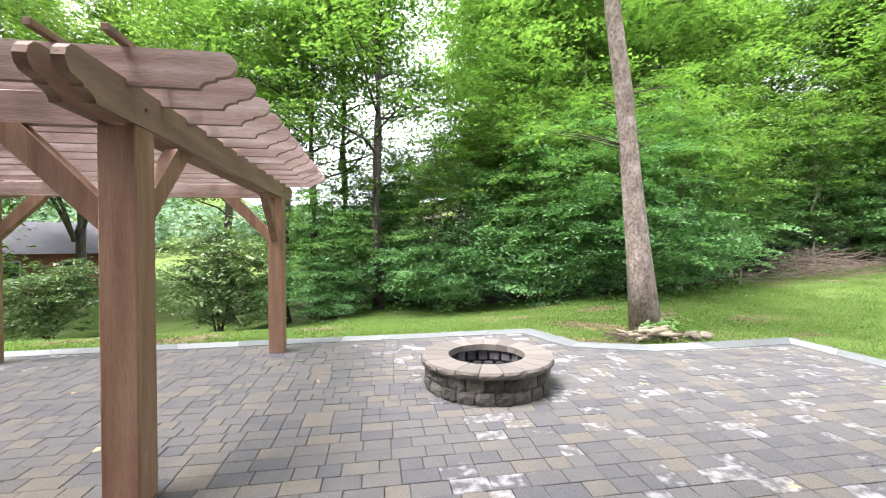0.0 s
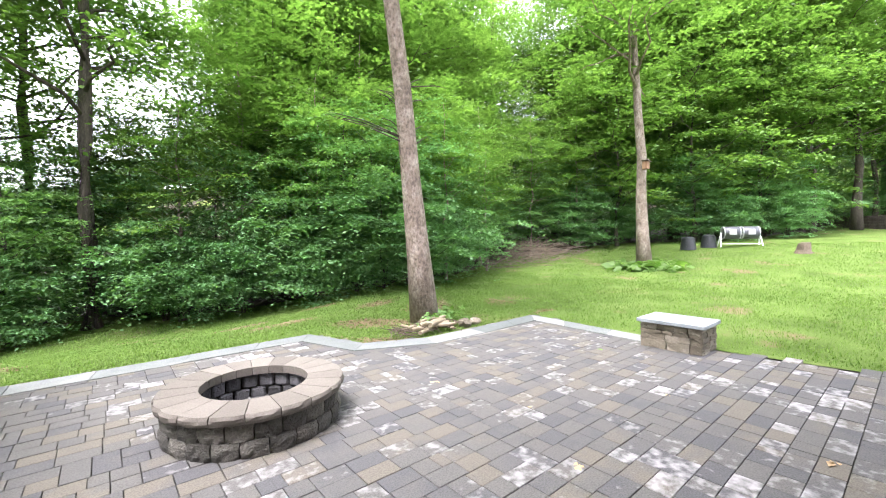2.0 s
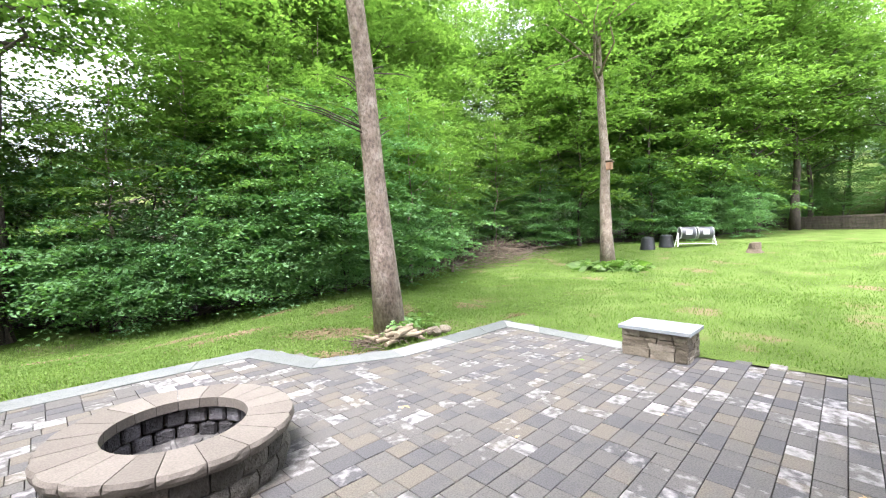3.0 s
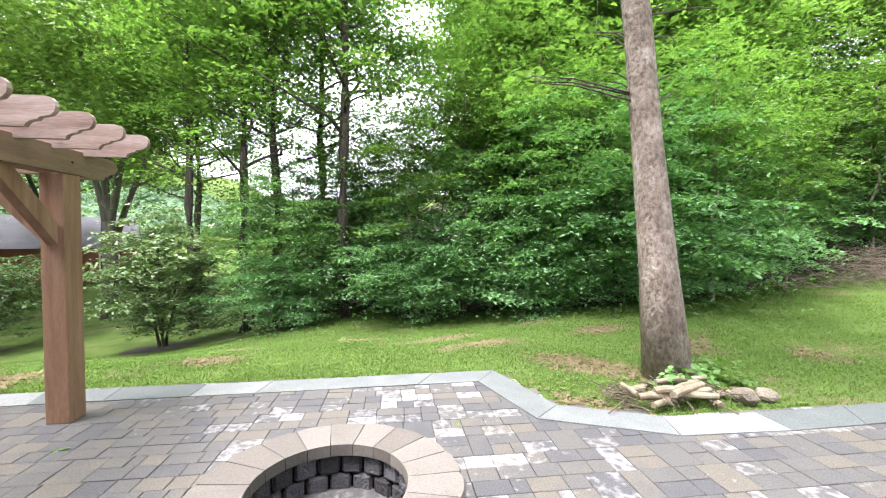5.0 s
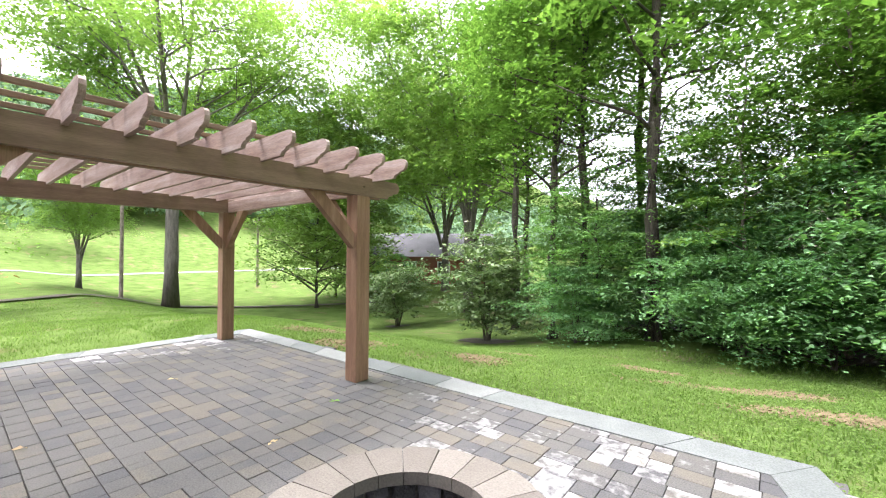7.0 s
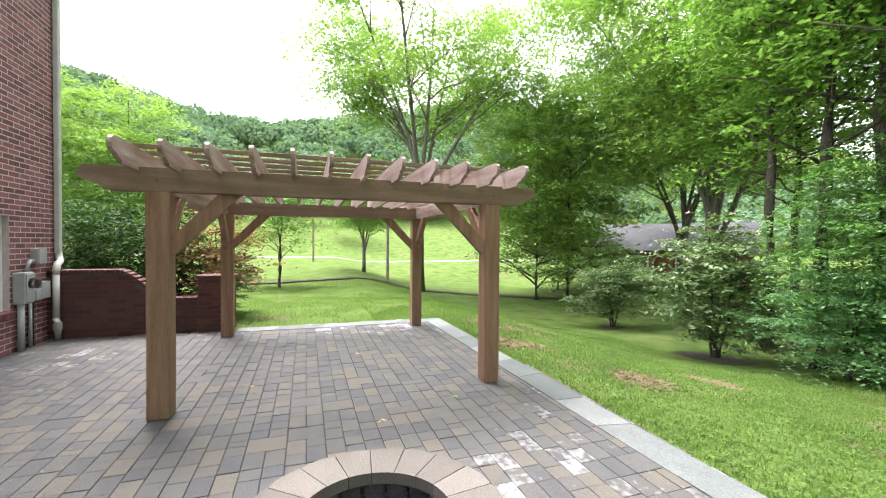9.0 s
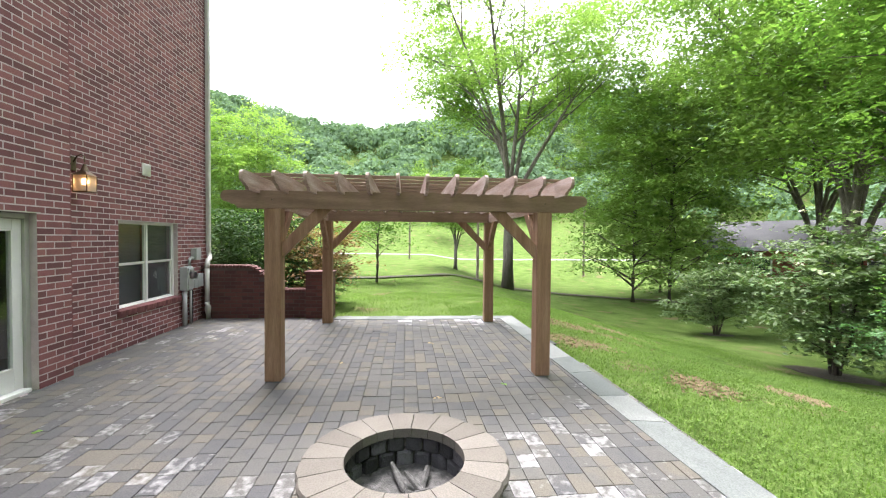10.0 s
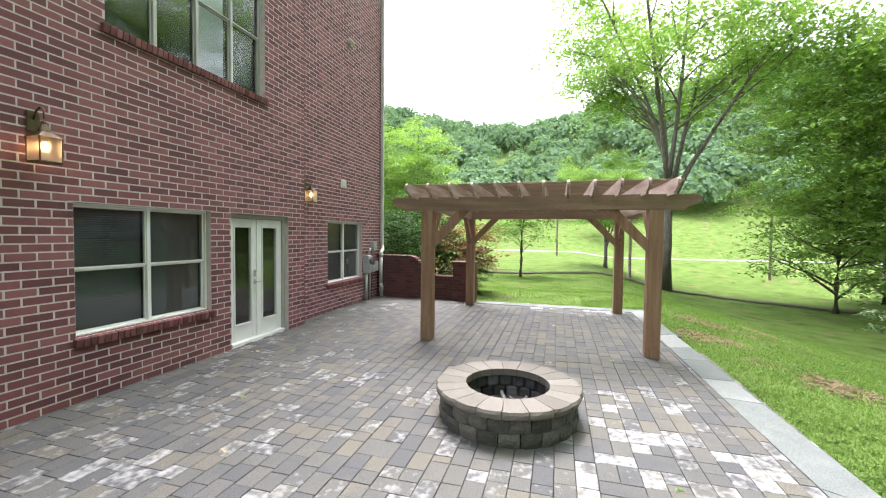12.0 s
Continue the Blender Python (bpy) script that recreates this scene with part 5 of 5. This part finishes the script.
verts, faces = [], []
for k in range(420):
    cx, cy = 19.4 + r.gauss(0, 2.2), 15.5 + r.gauss(0, 0.8)
    zz = gh(cx, cy) + max(0.05, 1.15 - 0.22 * abs(cx - 19.4) ** 1.6) * r.random()
    a, l, up = r.uniform(0, 6.28), r.uniform(0.7, 2.3), r.uniform(-0.3, 0.5)
    d = Vector((math.cos(a), math.sin(a), up)) * l
    w = r.uniform(0.006, 0.02)
    i = len(verts)
    p = Vector((cx, cy, zz))
    for q, ww in ((p - d / 2, w), (p + d / 2, w * 0.4)):
        for t in range(3):
            verts.append((q.x + ww * math.cos(t * 2.09), q.y + ww * 0.3, q.z + ww * math.sin(t * 2.09)))
    for t in range(3):
        faces.append((i + t, i + (t + 1) % 3, i + 3 + (t + 1) % 3, i + 3 + t))
tagged(new("brush_pile", raw_mesh("brush_pile", verts, faces, TWIG)), "heap of dry brown branches at the edge of the wood", "brush pile", kind="stuff")


def tumbler():
    x, y = 25.5, 7.75
    e = thing("compost_tumbler", (x, y, gh(x, y)), "twin grey drum compost tumbler on a white steel frame", "compost bin")
    e.rotation_euler.z, e.scale = radians(-56), (0.84, 0.84, 0.84)
    for s in (-0.47, 0.47):
        drum = part("drum", tube(bmesh.new(), [(s - 0.42, 0, 0.82), (s - 0.38, 0, 0.82), (s, 0, 0.82), (s + 0.38, 0, 0.82), (s + 0.42, 0, 0.82)], [0.30, 0.36, 0.37, 0.36, 0.30], 20), DRUM, e, "", True)
        for t in (-0.4, 0.4):
            part("rim", tube(bmesh.new(), [(s + t - 0.02, 0, 0.82), (s + t + 0.02, 0, 0.82)], [0.375, 0.375], 20), STEEL, drum)
        part("hatch", one_box((0.36, 0.02, 0.3), (s, -0.368, 0.86), None, 0.01), STEEL, drum)
    for s in (-1.0, 1.0):
        for t in (-0.28, 0.28):
            part("leg", tube(bmesh.new(), [(s * 1.06, t, 0.0), (s * 0.96, 0, 0.84)], [0.03, 0.03], 8), WHITE, e)
    part("crossbar", tube(bmesh.new(), [(-1.04, -0.22, 0.18), (1.04, -0.22, 0.18)], [0.025, 0.025], 8), WHITE, e)


tumbler()
for x, y in ((24.2, 9.6), (25.2, 9.0)):
    b = thing("compost_bin", (x, y, gh(x, y)), "black plastic compost bin beside the wood", "compost bin", "black compost bins")
    b.scale = (0.8, 0.8, 0.72)
    bm = bmesh.new()
    bmesh.ops.create_cone(bm, cap_ends=True, segments=20, radius1=0.46, radius2=0.36, depth=0.8, matrix=Matrix.Translation((0, 0, 0.4)))
    part("body", bm, PLASTIC, b)
    bm = bmesh.new()
    bmesh.ops.create_cone(bm, cap_ends=True, segments=20, radius1=0.39, radius2=0.24, depth=0.12, matrix=Matrix.Translation((0, 0, 0.86)))
    part("lid", bm, PLASTIC, b)
    for z in (0.25, 0.5):
        part("rib", tube(bmesh.new(), [(0, 0, z), (0, 0, z + 0.03)], [0.465 - z * 0.1, 0.465 - z * 0.1], 20), PLASTIC, b)
x, y = 23.8, 5.1
stump = thing("tree_stump", (x, y, gh(x, y)), "weathered tree stump standing in the lawn", "stump")
bm = tube(bmesh.new(), [(0, 0, -0.1), (0, 0, 0.12), (0, 0, 0.42)], [0.40, 0.25, 0.20], 14)
for v in bm.verts:
    v.co += Vector((noise.noise(v.co * 3), noise.noise(v.co * 3 + Vector((5, 0, 0))), noise.noise(v.co * 4) * 0.6)) * 0.1
part("trunk", bm, SOIL, stump)
x, y = 44.0, 2.0
ret_wall = thing("retaining_wall", (x, y, gh(x, y)), "low timber retaining wall at the top of the lawn", "retaining wall", kind="structure")
ret_wall.rotation_euler.z = radians(62)
for k in range(5):
    for q in range(6):
        part("timber", one_box((2.9, 0.24, 0.20), ((q - 2.5) * 2.95 + (0.6 if k % 2 else 0), 0.02 * k, 0.1 + k * 0.21), None, 0.02), BARK_DARK, ret_wall)
x, y = 40.0, -2.6
toy = thing("toy_shell", (x, y, gh(x, y)), "teal plastic sandbox shell on the lawn", "sandbox")
bm = bmesh.new()
bmesh.ops.create_uvsphere(bm, u_segments=16, v_segments=10, radius=0.6, matrix=Matrix.Diagonal((1.2, 1, 0.55, 1)))
bmesh.ops.delete(bm, geom=[v for v in bm.verts if v.co.z < -0.02], context="VERTS")
part("lid", bm, TEAL, toy, "", True)
part("basin", tube(bmesh.new(), [(0, 0, -0.02), (0, 0, 0.14)], [0.6, 0.66], 18), TEAL, toy)

bird = thing("birdhouse", (18.15, 9.05, gh(18.6, 9.3) + 4.0), "small wooden birdhouse nailed to the trunk", "birdhouse")
part("box", one_box((0.22, 0.2, 0.30), (0, 0, 0.15), None, 0.006), CEDAR, bird)
part("roof", one_box((0.30, 0.28, 0.03), (0, 0, 0.33), Matrix.Rotation(radians(12), 4, "Y")), BARK, bird)
r = random.Random(71)
lily = new("lily_bed", leaf_cloud("lily_bed", [(r.gauss(0, 0.62), r.gauss(0, 0.55), r.uniform(0.05, 0.25)) for _ in range(70)], [(1, 0, 0.2)] * 70, 0.42, 9, 0.22, LEAF_LIGHT, 72, flat=1.0))
lily.location = (18.6, 9.2, gh(18.6, 9.2))
tagged(lily, "green strap-leaved lilies round the tree foot", "plant")
for k in range(7):
    x, y = 5.35 + r.uniform(0, 1.5), 7.25 + r.uniform(0, 0.5)
    w = new("weed", leaf_cloud("weed", [(r.gauss(0, 0.06), r.gauss(0, 0.06), r.uniform(0.03, 0.28)) for _ in range(7)], [(1, 0, 0.2)] * 7, 0.09, 8, 0.08, LEAF_LIGHT if k < 4 else LEAF_MID, 90 + k, flat=0.7))
    w.location = (x, y, gh(x, y))
    tagged(w, "leafy green weed at the foot of the tree", "weed", "weeds under the tree")

# ---- neighbour's house ----
nb = thing("brick_house", (-24.0, 36.6, gh(-24.0, 36.6) - 0.1), "neighbouring brick house with a grey shingle roof", "house")
nb.rotation_euler.z = radians(34)
part("wall", one_box((12, 8, 3.0), (0, 0, 1.2)), FAR_BRICK, nb)
part("roof", prism(bmesh.new(), [(-4.5, 2.6), (0, 5.0), (4.5, 2.6)], -6.4, 6.4, "x"), SLATE, nb)
for x in (-4.5, -1.6, 1.6, 4.5):
    wdw = part("window", one_box((1.2, 0.08, 1.3), (x, -4.02, 1.5)), WHITE, nb)
    part("pane", one_box((1.0, 0.02, 1.1), (x, -4.07, 1.5)), PLASTIC, wdw)
for k, (x, y) in enumerate(((-31, 12), (-46, 6), (-40, 26))):
    p = thing("utility_pole", (x, y, gh(x, y)), "grey wooden utility pole beside the road", "utility pole", "utility poles")
    part("pole", tube(bmesh.new(), [(0, 0, -0.2), (0, 0, 7.5)], [0.13, 0.10], 10), BARK, p)
    part("crossarm", one_box((1.6, 0.1, 0.12), (0, 0, 7.1)), BARK, p)

# ---- grass blades and fallen leaves ----
g = np.random.default_rng(81)


def lawn_points(n, x0, x1, y0, y1):
    p = np.stack([g.uniform(x0, x1, n), g.uniform(y0, y1, n)], 1)
    x, y = p[:, 0], p[:, 1]
    north = np.where(x < 4.1, 8.2, np.where(x < 4.45, 7.6, np.where(x < 7.9, 6.82, -9)))
    keep = (y > north) | (x < -4.55) | (x > 8.0)
    keep &= ~((x > -4.55) & (x < 9.1) & (y < 1.2)) & ~((x < -4.5) & (x > -4.9) & (y < 3.9))
    keep &= y < np.interp(x, [-3, 0, 3, 5.5, 8, 12, 20, 26], [23, 19.4, 17.0, 15.2, 13.9, 14.5, 17.4, 15.2])
    bare = np.sin(x * 1.7 + 2 * np.sin(y * 0.9)) * np.sin(y * 2.1 + 1.3 * np.sin(x * 1.1))
    keep &= (bare + g.normal(0, 0.16, n) < 0.62) | (g.random(n) < 0.25)
    return p[keep]


def blades(name, pts, tall, wide, material, label):
    n = len(pts)
    a = g.uniform(0, 2 * np.pi, n)
    h = tall * g.uniform(0.5, 1.3, n)
    lean = g.uniform(0.1, 0.9, n) * h
    z = height(pts[:, 0], pts[:, 1]) - 0.004
    w = wide * g.uniform(0.6, 1.4, n)
    base = np.stack([pts[:, 0], pts[:, 1], z], 1)
    side = np.stack([-np.sin(a), np.cos(a), np.zeros(n)], 1) * w[:, None]
    tip = base + np.stack([np.cos(a) * lean, np.sin(a) * lean, h], 1)
    midp = base * 0.45 + tip * 0.55
    midp[:, 2] += h * 0.12
    v = np.stack([base - side, base + side, midp * 0.5 + tip * 0.5 + side * 0.5, tip], 1).reshape(-1, 3)
    ob = new(name, raw_mesh(name, v, np.arange(4 * n).reshape(n, 4), material))
    return tagged(ob, label, "grass", kind="stuff")


blades("grass", np.concatenate([lawn_points(120000, -7, 9, 6.7, 15.5), lawn_points(45000, 8, 15, -1, 13), lawn_points(45000, -14, -3, 1.5, 16)]), 0.045, 0.006, GRASS, "short mown grass with clover")
blades("far_grass", np.concatenate([lawn_points(60000, 13, 28, -6, 17), lawn_points(25000, -26, -12, -2, 14)]), 0.045, 0.011, GRASS, "short mown grass further off")
dp = np.stack([g.uniform(-5, 9, 60000), g.uniform(6.8, 12.5, 60000)], 1)
dx, dy = dp[:, 0], dp[:, 1]
dp = dp[(np.sin(dx * 1.7 + 2 * np.sin(dy * 0.9)) * np.sin(dy * 2.1 + 1.3 * np.sin(dx * 1.1)) + g.normal(0, 0.17, len(dx)) > 0.64) & (dy > np.where(dx < 4.1, 8.3, np.where(dx < 4.5, 7.6, 6.9)))][:9000]
STRAW = leaf_material("straw", (0.13, 0.10, 0.06), (0.24, 0.19, 0.12), 0.15, 0.0)
tagged(new("straw_thatch", leaf_cloud("straw_thatch", np.concatenate([dp, height(dx, dy)[:len(dp), None] * 0 + height(dp[:, 0], dp[:, 1])[:, None] + 0.012], 1), np.tile([1.0, 0, 0.1], (len(dp), 1)), 0.06, 3, 0.05, STRAW, 83, flat=0.25, thick=0.03, droop=0, plain=True)), "dry straw-coloured thatch on bare spots of the lawn", "dry grass", kind="stuff")
for nm, x, y, rad in (("mulch_bed", -4.45, 17.0, 1.15), ("mulch_bed", -11.6, 19.4, 0.7)):
    bm = bmesh.new()
    bmesh.ops.create_circle(bm, cap_ends=True, segments=28, radius=rad)
    bmesh.ops.triangulate(bm, faces=bm.faces[:])
    for v in bm.verts:
        k = 1 + 0.25 * noise.noise(Vector((v.co.x * 2, v.co.y * 2, x)))
        v.co.x, v.co.y = v.co.x * k, v.co.y * k * 0.8
        v.co.z = gh(x + v.co.x, y + v.co.y) + 0.02
    o = part(nm, bm, LITTER)
    o.location = (x, y, 0)
    tagged(o, "bare dark soil ring under the bush", "soil", kind="structure")
cl = lawn_points(24000, -6, 13, 6.7, 14.5)
tagged(new("clover", leaf_cloud("clover", np.concatenate([cl, height(cl[:, 0], cl[:, 1])[:, None] + 0.03], 1), np.tile([1.0, 0, 0.1], (len(cl), 1)), 0.028, 6, 0.05, CLOVER, 82, flat=0.3)), "low clover and weeds in the lawn", "clover", kind="stuff")
DRY = leaf_material("dry_leaf", (0.30, 0.20, 0.11), (0.48, 0.37, 0.24), 0.2)
r = random.Random(91)
spots = [(2.9, 2.6), (4.4, 4.1), (4.2, 5.2), (1.2, 2.0), (0.6, 5.9), (5.6, 3.4), (6.6, 4.6), (1.4, 1.5), (-0.8, 4.6), (3.4, 6.9), (-1.9, 6.0), (5.2, 2.2), (0.2, 6.8), (3.9, 3.3)]
for k, (x, y) in enumerate(spots):
    o = new("fallen_leaf", leaf_cloud("fallen_leaf", [(0, 0, 0.006)], [(1, 0, 0)], 0.07, 3, 0.012, DRY if k % 3 else LEAF_LIGHT, 92 + k, flat=0.2, thick=0.02, droop=0))
    o.location = (x, y, 0.004)
    tagged(o, "curled fallen leaf lying on the pavers", "leaf", "fallen leaves on the patio")


# ---- pavers ----
def inside(x, y, poly):
    c, j = False, len(poly) - 1
    for i in range(len(poly)):
        (xi, yi), (xj, yj) = poly[i], poly[j]
        if (yi > y) != (yj > y) and x < (xj - xi) * (y - yi) / (yj - yi) + xi:
            c = not c
        j = i
    return c


PW, PL = 0.162, 0.258                 # course width and long paver


def lay_pavers():
    """Courses along x of long, square and short pavers, here and there a wide one over two courses."""
    r = random.Random(15)
    out, y = [], 0.82
    while y < 8.2:
        x = -4.9 - r.uniform(0, 0.3)
        ends = [x - r.uniform(0, 0.13), x]
        while min(ends) < 8.0:
            if abs(ends[0] - ends[1]) < 0.02 and r.random() < 0.12:
                w = r.choice((PL, PL, PW))
                got = [(max(ends), y, w, 2 * PW)]
                ends = [max(ends) + w] * 2
            else:
                k = 0 if ends[0] <= ends[1] else 1
                lag = ends[1 - k] - ends[k]
                w = lag if 0.09 < lag < 0.27 and r.random() < 0.45 else r.choice((PL, PL, PL, PW, PW, 0.21))
                got = [(ends[k], y + k * PW, w, PW)]
                ends[k] += w
            for q in got:
                cx, cy = q[0] + q[2] / 2, q[1] + q[3] / 2
                wall = WALL_A if cx > STEP_X else WALL_B
                if inside(cx, cy, FIELD) and q[1] + q[3] > wall + 0.02 and (cx - PIT.x) ** 2 + (cy - PIT.y) ** 2 > 0.5 ** 2:
                    out.append(q)
        y += 2 * PW
    return out


PAVERS = lay_pavers()
GAP = 0.005
shared = {}


def paver_mesh(w, h):
    key = (round(w, 3), round(h, 3))
    if key not in shared:
        bm = one_box((w - GAP, h - GAP, 0.05), (0, 0, -0.025))
        bmesh.ops.bevel(bm, geom=[e for e in bm.edges if all(v.co.z > -0.01 for v in e.verts)], offset=0.003, segments=1, affect="EDGES")
        shared[key] = link_mesh("paver", bm, PAVER)
    return shared[key]


r = random.Random(16)
near = sorted(PAVERS, key=lambda p: abs(p[0] - 2.6) + abs(p[1] - 3.4))[:295]
chosen = set(near)
for x, y, w, h in near:
    o = new("paver", paver_mesh(w, h))
    o.parent = patio
    o.matrix_basis = pose(x + w / 2, y + h / 2, r.uniform(-0.0025, 0.0025), r.uniform(-0.35, 0.35), r.uniform(-0.35, 0.35), r.uniform(-0.4, 0.4))
rest = np.array([p for p in PAVERS if p not in chosen])
g = np.random.default_rng(17)
n = len(rest)
z = g.uniform(-0.0025, 0.0025, n)
corners = ((0, 0), (1, 0), (1, 1), (0, 1))
v = np.zeros((n, 12, 3))
for k, (i, j) in enumerate(corners):
    sx, sy = 1 - 2 * i, 1 - 2 * j
    for ring, (inset, dz) in enumerate(((GAP / 2 + 0.003, 0.0), (GAP / 2, -0.003), (GAP / 2, -0.05))):
        v[:, ring * 4 + k] = np.stack([rest[:, 0] + i * rest[:, 2] + sx * inset, rest[:, 1] + j * rest[:, 3] + sy * inset, z + dz + g.uniform(-0.0008, 0.0008, n)], 1)
fs = [[0, 1, 2, 3]] + [[a + 4, (a + 1) % 4 + 4, (a + 1) % 4, a] for a in range(4)] + [[a + 8, (a + 1) % 4 + 8, (a + 1) % 4 + 4, a + 4] for a in range(4)]
f = (np.arange(n)[:, None, None] * 12 + np.array(fs)[None]).reshape(-1, 4)
field = new("paver_field", raw_mesh("paver_field", v.reshape(-1, 3), f, PAVER_FIELD))
field.parent = patio
tagged(field, kind="stuff")

# nearest wall bricks, one by one
brick_shared = {}
for a, b, c, d in near_a:
    key = round(b - a, 2)
    if key not in brick_shared:
        brick_shared[key] = link_mesh("brick", one_box((key, 0.024, BH), (0, -0.012, 0), None, 0.003), BRICK)
    o = new("brick", brick_shared[key])
    o.parent = wall_a
    o.location = ((a + b) / 2, WALL_A + r.uniform(0.0002, 0.002), (c + d) / 2)
